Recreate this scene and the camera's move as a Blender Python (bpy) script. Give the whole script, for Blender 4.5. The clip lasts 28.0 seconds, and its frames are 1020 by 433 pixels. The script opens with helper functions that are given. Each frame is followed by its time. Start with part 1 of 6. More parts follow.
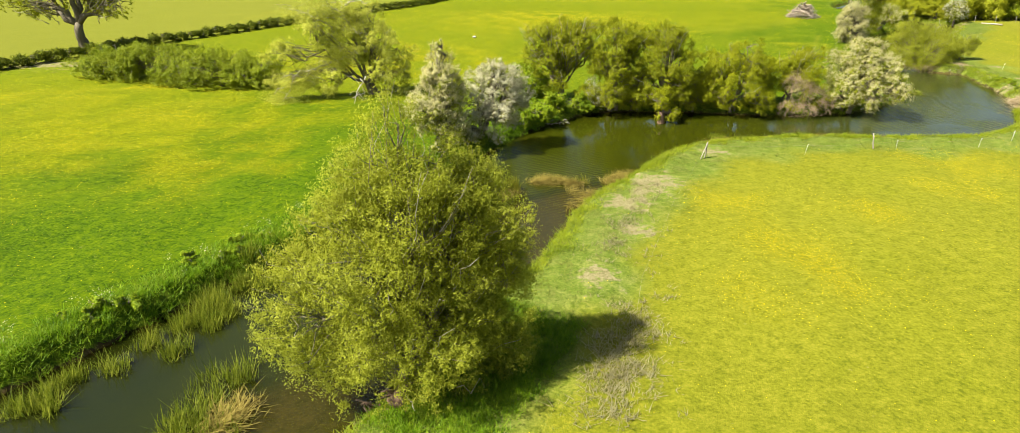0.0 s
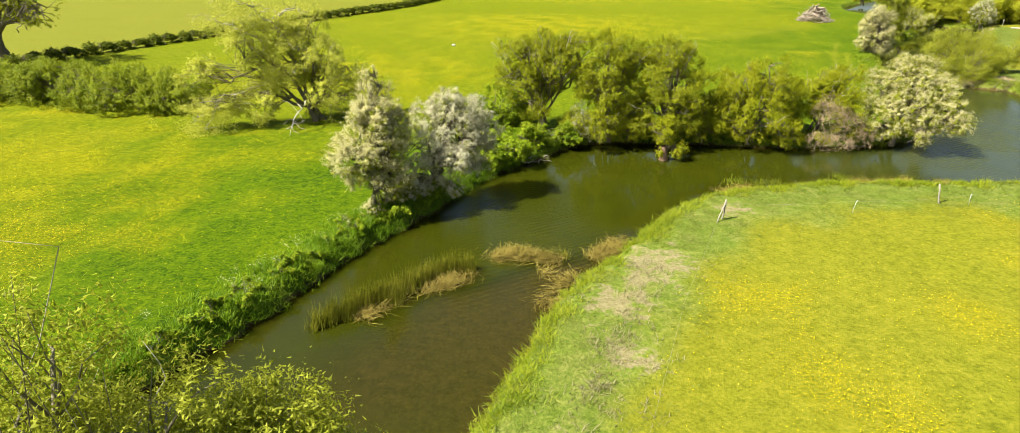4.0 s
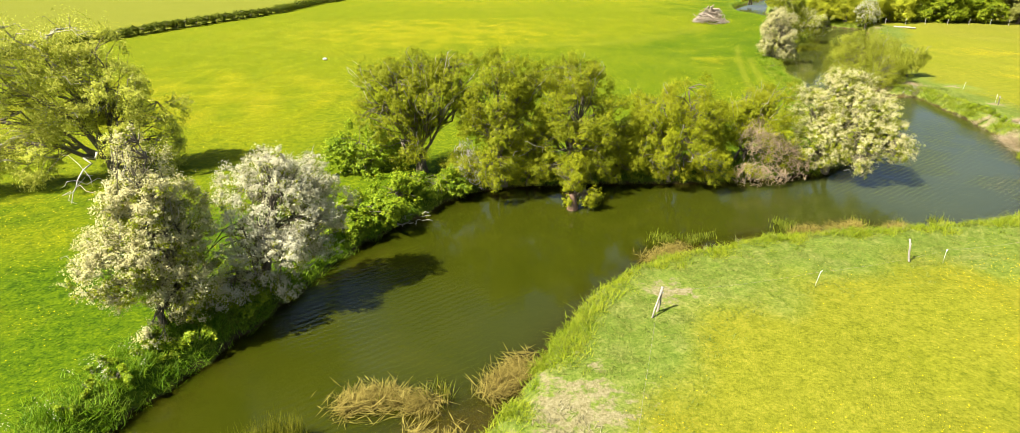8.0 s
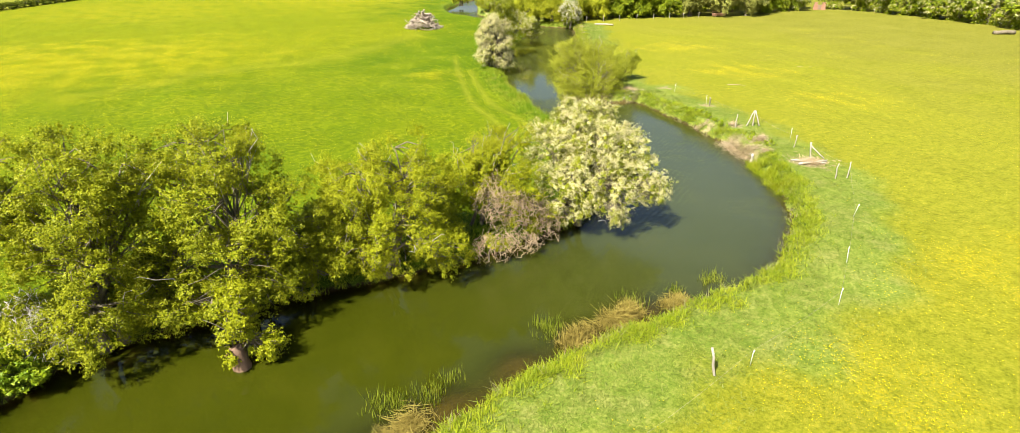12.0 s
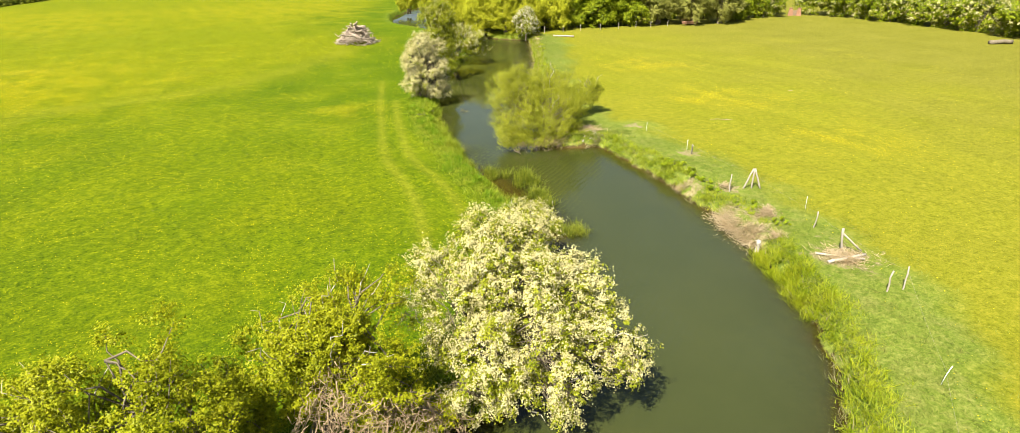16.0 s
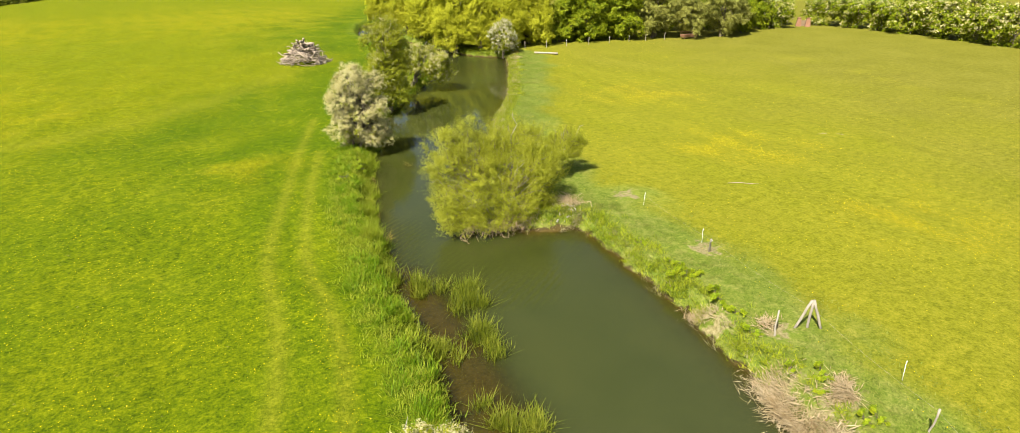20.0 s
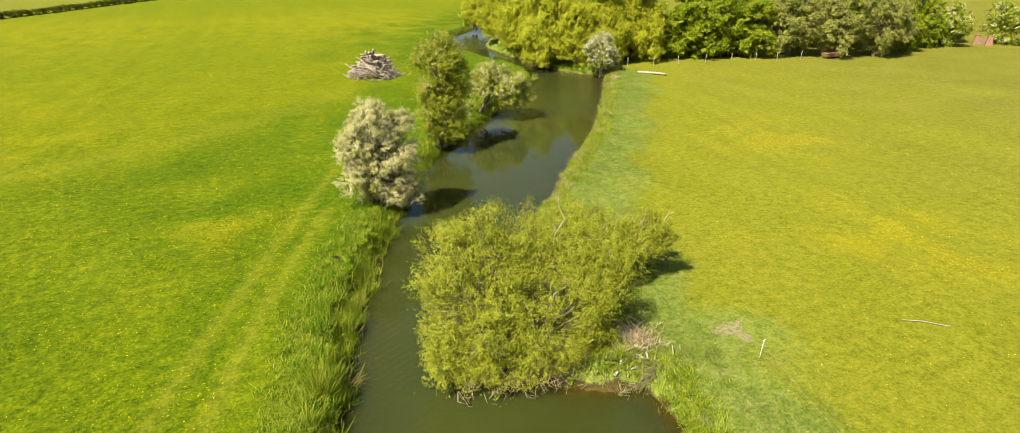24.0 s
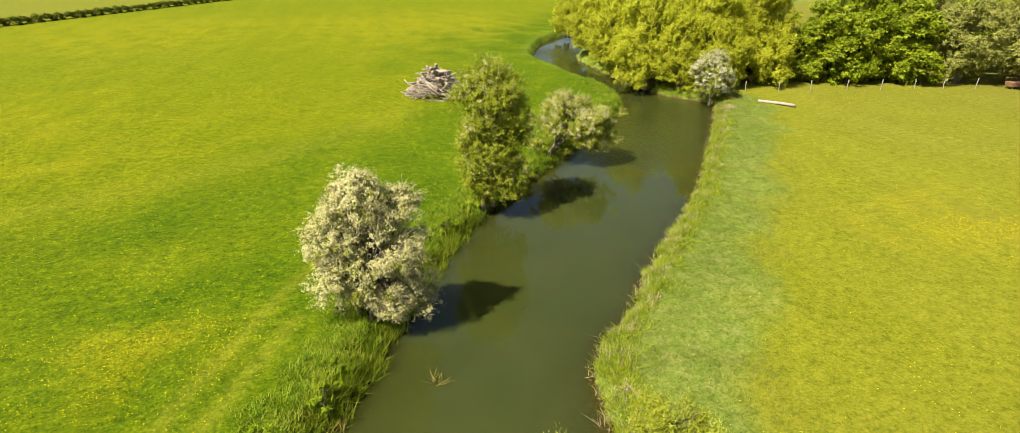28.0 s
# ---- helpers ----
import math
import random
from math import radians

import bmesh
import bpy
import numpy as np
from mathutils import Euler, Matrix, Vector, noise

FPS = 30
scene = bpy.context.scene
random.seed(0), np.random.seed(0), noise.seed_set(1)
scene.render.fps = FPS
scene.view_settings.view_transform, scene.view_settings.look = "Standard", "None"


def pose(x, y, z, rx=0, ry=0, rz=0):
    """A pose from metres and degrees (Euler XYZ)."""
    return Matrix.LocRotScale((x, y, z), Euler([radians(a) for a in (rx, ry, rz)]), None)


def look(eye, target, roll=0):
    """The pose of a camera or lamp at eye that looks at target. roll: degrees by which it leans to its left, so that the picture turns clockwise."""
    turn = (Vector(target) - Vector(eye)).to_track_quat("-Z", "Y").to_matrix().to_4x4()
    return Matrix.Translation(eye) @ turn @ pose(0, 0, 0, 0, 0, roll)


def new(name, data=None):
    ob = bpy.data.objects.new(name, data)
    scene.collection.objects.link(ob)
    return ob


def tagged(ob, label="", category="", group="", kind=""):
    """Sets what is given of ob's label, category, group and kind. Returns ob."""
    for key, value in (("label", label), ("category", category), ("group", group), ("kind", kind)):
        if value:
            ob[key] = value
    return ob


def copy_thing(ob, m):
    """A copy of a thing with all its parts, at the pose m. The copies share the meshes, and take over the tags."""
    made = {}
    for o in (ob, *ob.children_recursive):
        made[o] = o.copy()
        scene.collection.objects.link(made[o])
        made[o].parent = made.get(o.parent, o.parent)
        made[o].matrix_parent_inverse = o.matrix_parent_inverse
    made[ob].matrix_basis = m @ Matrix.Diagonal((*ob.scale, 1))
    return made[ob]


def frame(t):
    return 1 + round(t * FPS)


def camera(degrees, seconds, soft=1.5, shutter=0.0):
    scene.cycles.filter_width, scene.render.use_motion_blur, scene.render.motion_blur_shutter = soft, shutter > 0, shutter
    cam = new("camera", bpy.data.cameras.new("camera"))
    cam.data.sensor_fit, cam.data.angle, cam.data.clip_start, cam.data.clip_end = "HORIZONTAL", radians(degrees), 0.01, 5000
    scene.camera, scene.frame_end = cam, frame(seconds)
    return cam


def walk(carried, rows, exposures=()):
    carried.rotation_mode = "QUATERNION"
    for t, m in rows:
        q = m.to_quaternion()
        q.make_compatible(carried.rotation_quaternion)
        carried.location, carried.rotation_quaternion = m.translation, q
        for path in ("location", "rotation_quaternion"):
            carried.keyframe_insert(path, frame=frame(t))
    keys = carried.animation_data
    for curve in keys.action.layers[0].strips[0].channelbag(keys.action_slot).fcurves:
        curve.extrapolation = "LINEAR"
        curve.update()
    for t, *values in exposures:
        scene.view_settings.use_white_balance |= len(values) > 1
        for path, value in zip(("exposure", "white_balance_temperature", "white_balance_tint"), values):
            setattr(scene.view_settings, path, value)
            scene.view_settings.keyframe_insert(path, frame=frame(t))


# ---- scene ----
cam = camera(78.3, 28.0, 0.7)
METRES, EYE, TILT, LEAN, TURN = 87.4, 12.5, 0.0, 0.0, 0.0
ROWS = [
    (0.0, 0.0, 0.0, 0.0, 0.11, -23.27, -0.25),
    (0.5, 0.0031, 0.0143, -0.0, 0.11, -23.28, -0.25),
    (1.0, 0.0058, 0.0285, 0.0, 0.1, -23.3, -0.26),
    (1.5, 0.0084, 0.043, -0.0002, 0.06, -23.31, -0.21),
    (2.0, 0.0108, 0.0577, -0.0002, 0.07, -23.34, -0.2),
    (2.5, 0.0137, 0.0727, -0.0005, 0.06, -23.35, -0.24),
    (3.0, 0.0169, 0.0878, -0.0011, 0.06, -23.36, -0.24),
    (3.5, 0.0203, 0.1038, -0.0012, 0.03, -23.37, -0.22),
    (5.5, 0.0324, 0.1645, -0.002, -0.64, -23.33, -0.3),
    (6.0, 0.0352, 0.1784, -0.0021, -1.48, -23.33, -0.34),
    (6.5, 0.0379, 0.1916, -0.0022, -2.69, -23.36, -0.32),
    (7.0, 0.0403, 0.2039, -0.0025, -3.87, -23.35, -0.32),
    (7.5, 0.0432, 0.2174, -0.0026, -5.86, -23.34, -0.31),
    (8.0, 0.0468, 0.2318, -0.0024, -9.03, -23.34, -0.3),
    (8.5, 0.0512, 0.2466, -0.0021, -13.19, -23.32, -0.32),
    (9.0, 0.0568, 0.2625, -0.0021, -17.46, -23.3, -0.27),
    (9.5, 0.0637, 0.2791, -0.0019, -22.16, -23.27, -0.27),
    (10.0, 0.0719, 0.2955, -0.0016, -26.29, -23.3, -0.26),
    (10.5, 0.0816, 0.3113, -0.0013, -29.74, -23.32, -0.28),
    (11.0, 0.0928, 0.3267, -0.0014, -31.66, -23.27, -0.29),
    (11.5, 0.1055, 0.3414, -0.0014, -32.56, -23.24, -0.31),
    (13.5, 0.1615, 0.3972, -0.0006, -34.63, -23.18, -0.25),
    (14.0, 0.1759, 0.4111, -0.0003, -35.14, -23.18, -0.22),
    (14.5, 0.19, 0.4254, -0.0002, -35.48, -23.14, -0.21),
    (15.0, 0.2041, 0.4399, 0.0, -35.73, -23.14, -0.19),
    (15.5, 0.2186, 0.454, 0.0002, -35.9, -23.13, -0.19),
    (16.0, 0.2334, 0.4682, 0.0007, -36.1, -23.1, -0.18),
    (16.5, 0.2483, 0.4824, 0.0009, -36.27, -23.09, -0.19),
    (17.0, 0.2632, 0.4966, 0.0013, -36.43, -23.05, -0.18),
    (17.5, 0.2778, 0.511, 0.0017, -36.51, -23.04, -0.21),
    (18.0, 0.2926, 0.5251, 0.0023, -36.62, -23.03, -0.2),
    (18.5, 0.3068, 0.5394, 0.003, -36.67, -23.0, -0.24),
    (19.0, 0.3211, 0.5532, 0.0035, -36.74, -22.98, -0.25),
    (19.5, 0.3355, 0.5663, 0.0042, -36.78, -22.98, -0.26),
    (20.0, 0.3499, 0.5793, 0.0047, -36.69, -22.97, -0.27),
    (20.5, 0.3643, 0.5921, 0.0052, -36.26, -22.95, -0.28),
    (22.5, 0.419, 0.6422, 0.0059, -31.55, -22.95, -0.27),
    (23.0, 0.4327, 0.6554, 0.0056, -29.18, -22.95, -0.3),
    (23.5, 0.4454, 0.6686, 0.0052, -27.84, -22.95, -0.31),
    (24.0, 0.4575, 0.6821, 0.0049, -26.17, -22.97, -0.35),
    (24.5, 0.4693, 0.696, 0.0047, -24.7, -22.99, -0.37),
    (25.0, 0.4806, 0.711, 0.0044, -22.93, -23.0, -0.44),
    (25.5, 0.4913, 0.7264, 0.0043, -20.94, -23.04, -0.46),
    (26.0, 0.5019, 0.7421, 0.0042, -19.42, -23.06, -0.43),
    (26.5, 0.5115, 0.7584, 0.0044, -18.55, -23.13, -0.48),
    (27.0, 0.5204, 0.7749, 0.0045, -17.95, -23.12, -0.49),
    (27.5, 0.5282, 0.7914, 0.0045, -17.48, -23.12, -0.45),
    (28.0, 0.5356, 0.8068, 0.0043, -16.92, -23.15, -0.51),
]
walk(cam, [(t, pose(0, 0, EYE, TILT, LEAN, TURN) @ pose(METRES * x, METRES * y, METRES * z, 90 + pitch, roll, yaw)) for t, x, y, z, yaw, pitch, roll in ROWS],
     [(0.0, 1.62, 6600, 6), (6.0, 1.7, 6550, 8), (10.0, 1.86, 6450, 10), (14.0, 1.84, 6550, 11), (17.0, 1.64, 6650, 11), (28.0, 1.38, 6700, 9)])

# ---- daylight ----
SUN_FROM = Vector((-0.92, -0.40, 1.18)).normalized()
world = bpy.data.worlds.new("sky")
scene.world = world
world.use_nodes = True
wn = world.node_tree.nodes
sky = wn.new("ShaderNodeTexSky")
sky.sky_type, sky.sun_disc = "NISHITA", False
sky.sun_elevation = math.asin(SUN_FROM.z)
sky.sun_rotation = math.atan2(SUN_FROM.x, SUN_FROM.y)
sky.air_density, sky.dust_density = 1.0, 3.0
world.node_tree.links.new(sky.outputs[0], wn["Background"].inputs[0])
wn["Background"].inputs[1].default_value = 0.055
sun_data = bpy.data.lights.new("sun", "SUN")
sun_data.energy, sun_data.angle, sun_data.color = 5.0, radians(0.55), (1.0, 0.95, 0.84)
sun = new("sun", sun_data)
sun.matrix_world = look(SUN_FROM * 100, (0, 0, 0))


# ---- materials ----
class Nodes:
    """A small builder for one node material."""

    def __init__(self, name):
        self.mat = bpy.data.materials.new(name)
        self.mat.use_nodes = True
        self.tree = self.mat.node_tree
        self.tree.nodes.clear()
        self.out = self.tree.nodes.new("ShaderNodeOutputMaterial")

    def add(self, kind, *links, **values):
        node = self.tree.nodes.new(kind)
        for key, value in values.items():
            node.inputs[key.replace("_", " ")].default_value = value
        for key, socket in links:
            self.tree.links.new(socket, node.inputs[key])
        return node

    def noise(self, scale, detail=4.0, rough=0.55, vector=None, distort=0.0):
        node = self.add("ShaderNodeTexNoise", Scale=scale, Detail=detail, Roughness=rough, Distortion=distort)
        if vector is None:
            vector = self.position()
        self.tree.links.new(vector, node.inputs["Vector"])
        return node.outputs["Fac"]

    def position(self):
        return self.add("ShaderNodeNewGeometry").outputs["Position"]

    def ramp(self, socket, *stops):
        node = self.add("ShaderNodeValToRGB", ("Fac", socket))
        while len(node.color_ramp.elements) < len(stops):
            node.color_ramp.elements.new(0.5)
        for element, (place, colour) in zip(node.color_ramp.elements, stops):
            element.position = place
            element.color = (*colour, 1) if len(colour) == 3 else colour
        return node.outputs["Color"]

    def mix(self, factor, a, b, blend="MIX"):
        node = self.tree.nodes.new("ShaderNodeMix")
        node.data_type, node.blend_type = "RGBA", blend
        for key, value in ((0, factor), (6, a), (7, b)):
            if isinstance(value, (int, float)):
                node.inputs[key].default_value = value
            elif isinstance(value, tuple):
                node.inputs[key].default_value = (*value, 1)
            else:
                self.tree.links.new(value, node.inputs[key])
        return node.outputs[2]

    def maths(self, operation, a, b=0.0, clamp=False):
        node = self.tree.nodes.new("ShaderNodeMath")
        node.operation, node.use_clamp = operation, clamp
        for key, value in ((0, a), (1, b)):
            if isinstance(value, (int, float)):
                node.inputs[key].default_value = value
            else:
                self.tree.links.new(value, node.inputs[key])
        return node.outputs[0]

    def step(self, socket, low, high):
        node = self.add("ShaderNodeMapRange", ("Value", socket), From_Min=low, From_Max=high)
        node.interpolation_type = "SMOOTHSTEP"
        return node.outputs[0]

    def attribute(self, name):
        node = self.tree.nodes.new("ShaderNodeAttribute")
        node.attribute_name = name
        return node.outputs["Fac"]

    def bump(self, socket, strength, distance):
        return self.add("ShaderNodeBump", ("Height", socket), Strength=strength, Distance=distance).outputs[0]

    def done(self, shader):
        self.tree.links.new(shader, self.out.inputs["Surface"])
        return self.mat


def foliage(name, dark, mid, light, through_light=0.35, rough=0.5, patch=0.9):
    """Leaves or blades: each its own tint, with patches of lighter growth, letting some light through."""
    n = Nodes(name)
    island = n.add("ShaderNodeNewGeometry").outputs["Random Per Island"]
    patchy, sprays = n.noise(patch, 2.0), n.noise(5.0, 2.0)
    tone = n.maths("ADD", n.maths("MULTIPLY", island, 0.25), n.maths("ADD", n.maths("MULTIPLY", patchy, 0.45), n.maths("MULTIPLY", sprays, 0.5)))
    colour = n.ramp(tone, (0.42, dark), (0.58, mid), (0.78, light))
    face = n.add("ShaderNodeBsdfPrincipled", ("Base Color", colour), Roughness=rough)
    face.inputs["Specular IOR Level"].default_value = 0.12
    back = n.add("ShaderNodeBsdfTranslucent", ("Color", colour))
    both = n.add("ShaderNodeMixShader", (1, face.outputs[0]), (2, back.outputs[0]), Fac=through_light)
    return n.done(both.outputs[0])


def solid(name, dark, light, scale, rough=0.85, bump=0.4, stretch=(1, 1, 1)):
    """Bark, timber, earth, stone: two colours broken up at two scales, with relief."""
    n = Nodes(name)
    where = n.add("ShaderNodeMapping", ("Vector", n.add("ShaderNodeTexCoord").outputs["Object"]), Scale=stretch).outputs[0]
    fine, coarse = n.noise(scale, 6.0, 0.65, where), n.noise(scale * 0.17, 3.0, 0.5, where)
    tone = n.maths("ADD", n.maths("MULTIPLY", fine, 0.6), n.maths("MULTIPLY", coarse, 0.4))
    colour = n.ramp(tone, (0.3, dark), (0.7, light))
    face = n.add("ShaderNodeBsdfPrincipled", ("Base Color", colour), ("Normal", n.bump(fine, bump, 0.03)), Roughness=rough)
    return n.done(face.outputs[0])


WILLOW = foliage("willow_leaves", (0.15, 0.168, 0.012), (0.27, 0.294, 0.0204), (0.372, 0.39, 0.0432), 0.5)
WOOD_WILLOW = foliage("wood_willow_leaves", (0.193, 0.209, 0.0088), (0.33, 0.347, 0.0154), (0.44, 0.446, 0.033), 0.38)
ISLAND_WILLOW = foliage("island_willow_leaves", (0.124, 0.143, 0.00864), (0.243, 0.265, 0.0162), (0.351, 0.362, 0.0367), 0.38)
DARK_SALLOW = foliage("dark_sallow_leaves", (0.1, 0.122, 0.003), (0.19, 0.21, 0.005), (0.27, 0.28, 0.01), 0.34)
PALE_WILLOW = foliage("pale_willow_leaves", (0.22, 0.242, 0.0198), (0.396, 0.413, 0.044), (0.528, 0.517, 0.099), 0.35)
SALLOW = foliage("sallow_leaves", (0.125, 0.15, 0.003), (0.215, 0.235, 0.005), (0.295, 0.3, 0.01), 0.36)
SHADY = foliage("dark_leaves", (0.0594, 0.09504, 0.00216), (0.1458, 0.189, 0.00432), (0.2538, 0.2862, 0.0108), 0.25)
SCRUB = foliage("scrub_leaves", (0.10, 0.14, 0.004), (0.19, 0.235, 0.007), (0.28, 0.31, 0.015), 0.28)
THORN = foliage("hawthorn_leaves", (0.1008, 0.1288, 0.00448), (0.2072, 0.2352, 0.01008), (0.3136, 0.3304, 0.02464), 0.36)
SILVER = foliage("silver_willow_leaves", (0.121, 0.132, 0.0176), (0.22, 0.2255, 0.0418), (0.308, 0.308, 0.0825), 0.38)
NETTLE = foliage("nettle_leaves", (0.092, 0.1552, 0.0046), (0.184, 0.2587, 0.00805), (0.299, 0.345, 0.01495), 0.35)
HEDGE = foliage("hedge_leaves", (0.05, 0.066, 0.004), (0.105, 0.13, 0.007), (0.18, 0.20, 0.014))
BLOSSOM = foliage("may_blossom", (0.354, 0.318, 0.115), (0.406, 0.375, 0.167), (0.458, 0.432, 0.229), 0.25, 0.6)
PINKISH = foliage("white_may_blossom", (0.36, 0.335, 0.19), (0.43, 0.405, 0.255), (0.49, 0.47, 0.33), 0.3, 0.6)
BLADES = foliage("bank_grass", (0.112, 0.1736, 0.00672), (0.196, 0.252, 0.01232), (0.2912, 0.3192, 0.0336), 0.5, 0.5, 0.8)
LUSH_BLADES = foliage("lush_bank_grass", (0.07, 0.15, 0.003), (0.135, 0.235, 0.006), (0.22, 0.30, 0.016), 0.5, 0.5, 0.7)
PALE_BLADES = foliage("rank_pale_grass", (0.106, 0.146, 0.0194), (0.146, 0.179, 0.029), (0.194, 0.212, 0.0465), 0.5, 0.55, 0.45)
MEADOW_BLADES = foliage("meadow_grass", (0.054, 0.0828, 0.00162), (0.0945, 0.1242, 0.00225), (0.1485, 0.162, 0.0054), 0.45, 0.55, 0.35)
REED = foliage("green_reed", (0.0693, 0.0959, 0.0064), (0.144, 0.176, 0.0117), (0.256, 0.272, 0.032), 0.45, 0.5, 0.8)
OLIVE_REED = foliage("olive_reed", (0.075, 0.082, 0.005), (0.145, 0.15, 0.011), (0.24, 0.225, 0.03), 0.45, 0.5, 0.8)
YOUNG_REED = foliage("young_reed", (0.14, 0.195, 0.005), (0.225, 0.275, 0.009), (0.31, 0.325, 0.022), 0.45, 0.5, 0.8)
DEAD_REED = foliage("dead_reed", (0.12, 0.09, 0.018), (0.21, 0.165, 0.035), (0.31, 0.25, 0.06), 0.4, 0.7, 0.8)
STRAW = foliage("bleached_straw", (0.2016, 0.1806, 0.0756), (0.2604, 0.2352, 0.1134), (0.3108, 0.2814, 0.1596), 0.5, 0.7, 0.8)
HEAP = foliage("bleached_dead_reed", (0.27, 0.20, 0.10), (0.36, 0.285, 0.165), (0.44, 0.365, 0.235), 0.4, 0.7, 0.8)
PETAL = foliage("buttercup_petals", (0.396, 0.3, 0), (0.48, 0.384, 0), (0.528, 0.444, 0.003), 0.2, 0.4, 0.5)
BARK = solid("willow_bark", (0.055, 0.0413, 0.022), (0.165, 0.1375, 0.088), 14, stretch=(1, 1, 0.25))
OLIVE_BARK = solid("young_willow_bark", (0.075, 0.065, 0.035), (0.20, 0.175, 0.10), 14, stretch=(1, 1, 0.25))
PALE_BARK = solid("dead_pale_wood", (0.19, 0.16, 0.115), (0.40, 0.365, 0.30), 12, stretch=(1, 1, 0.3))
ROTTEN = solid("rotten_red_wood", (0.055, 0.0303, 0.0165), (0.176, 0.1045, 0.0605), 8, stretch=(1, 1, 0.3))
LOG_BARK = solid("cut_grey_branches", (0.1418, 0.1053, 0.0729), (0.351, 0.2903, 0.2228), 7)
DEAD_TWIG = solid("dead_brown_twigs", (0.20, 0.135, 0.065), (0.33, 0.25, 0.145), 10)
BLEACHED = solid("bleached_dead_wood", (0.231, 0.2035, 0.165), (0.374, 0.3465, 0.3025), 12)
TIMBER = solid("weathered_timber", (0.15, 0.129, 0.0963), (0.312, 0.281, 0.225), 18, stretch=(1, 1, 0.15))
EARTH = solid("bare_earth", (0.088, 0.055, 0.0275), (0.198, 0.143, 0.0825), 6)
PLASTIC = solid("white_plastic", (0.528, 0.544, 0.528), (0.64, 0.648, 0.632), 5, 0.4, 0.05)
STONE = solid("pale_stone", (0.2475, 0.242, 0.209), (0.396, 0.385, 0.341), 9)
BRICK = solid("terracotta_brick", (0.132, 0.0605, 0.0303), (0.231, 0.121, 0.066), 10)


def ground_material():
    """Meadow turf in its several moods, the rank verge, worn straw, and the soil of the banks."""
    n = Nodes("meadow_and_bank")
    shore, side, dryness, worn, track, field = (n.attribute(k) for k in ("shore", "side", "dry", "worn", "track", "field"))
    flowers = n.attribute("gold")
    broad, patch, mid, fine = n.noise(0.035, 3), n.noise(0.16, 5, 0.62), n.noise(2.2, 5, 0.68), n.noise(8.5, 5, 0.74)
    grain = n.noise(46.0, 3, 0.7)
    tone = n.maths("ADD", n.maths("MULTIPLY", fine, 0.6), n.maths("MULTIPLY", mid, 0.4))
    grass = n.ramp(tone, (0.41, (0.046, 0.069, 0.0012)), (0.47, (0.082, 0.104, 0.0015)), (0.53, (0.109, 0.128, 0.0018)), (0.60, (0.155, 0.163, 0.003)))
    dry_grass = n.ramp(tone, (0.41, (0.090, 0.099, 0.0062)), (0.47, (0.125, 0.130, 0.0088)), (0.53, (0.147, 0.147, 0.0108)), (0.60, (0.186, 0.175, 0.016)))
    tone = n.maths("ADD", tone, n.maths("MULTIPLY", n.maths("SUBTRACT", patch, 0.5), 0.22))
    lush_grass = n.ramp(tone, (0.39, (0.018, 0.042, 0.0008)), (0.47, (0.040, 0.074, 0.0009)), (0.53, (0.060, 0.097, 0.0009)), (0.61, (0.105, 0.138, 0.002)))
    grass = n.mix(n.attribute("lush"), grass, lush_grass)
    sunny = n.maths("ADD", n.maths("MULTIPLY", side, 0.75), n.maths("MULTIPLY", n.maths("SUBTRACT", patch, 0.5), 0.9))
    sunny = n.maths("ADD", sunny, n.maths("MULTIPLY", flowers, 0.22))
    base = n.mix(n.step(n.maths("ADD", sunny, n.maths("MULTIPLY", n.maths("SUBTRACT", broad, 0.5), 0.6)), 0.0, 0.9), grass, dry_grass)
    gold = n.maths("MULTIPLY", n.step(n.maths("ADD", flowers, n.maths("MULTIPLY", n.maths("SUBTRACT", patch, 0.5), 1.2)), 0.05, 1.1), n.step(n.noise(9.0, 5, 0.75), 0.44, 0.64))
    base = n.mix(n.maths("MULTIPLY", gold, 0.6), base, (0.275, 0.215, 0.0012))
    clover = n.step(n.maths("ADD", n.noise(0.9, 4, 0.7), n.maths("MULTIPLY", n.maths("SUBTRACT", patch, 0.5), 0.35)), 0.54, 0.70)
    base = n.mix(n.maths("MULTIPLY", clover, n.maths("SUBTRACT", 0.5, n.maths("MULTIPLY", side, 0.36))), base, (0.046, 0.080, 0.0013))
    base = n.mix(n.maths("MULTIPLY", n.attribute("grazed"), 0.8), base, n.ramp(tone, (0.40, (0.078, 0.081, 0.009)), (0.5, (0.115, 0.112, 0.0145)), (0.60, (0.155, 0.145, 0.025))))
    base = n.mix(n.maths("MULTIPLY", field, 0.8), base, n.ramp(tone, (0.3, (0.101, 0.107, 0.0100)), (0.7, (0.146, 0.147, 0.020))))
    base = n.mix(n.maths("MULTIPLY", track, 0.75), base, n.ramp(tone, (0.38, (0.126, 0.1344, 0.0063)), (0.62, (0.2268, 0.2058, 0.021))))
    rank = n.ramp(tone, (0.41, (0.062, 0.097, 0.011)), (0.5, (0.100, 0.138, 0.019)), (0.59, (0.152, 0.180, 0.034)))
    base = n.mix(n.maths("MULTIPLY", dryness, 0.9), base, rank)
    thatch = n.maths("MULTIPLY", n.maths("MULTIPLY", n.step(n.noise(0.55, 6, 0.72), 0.46, 0.66), dryness), 0.36)
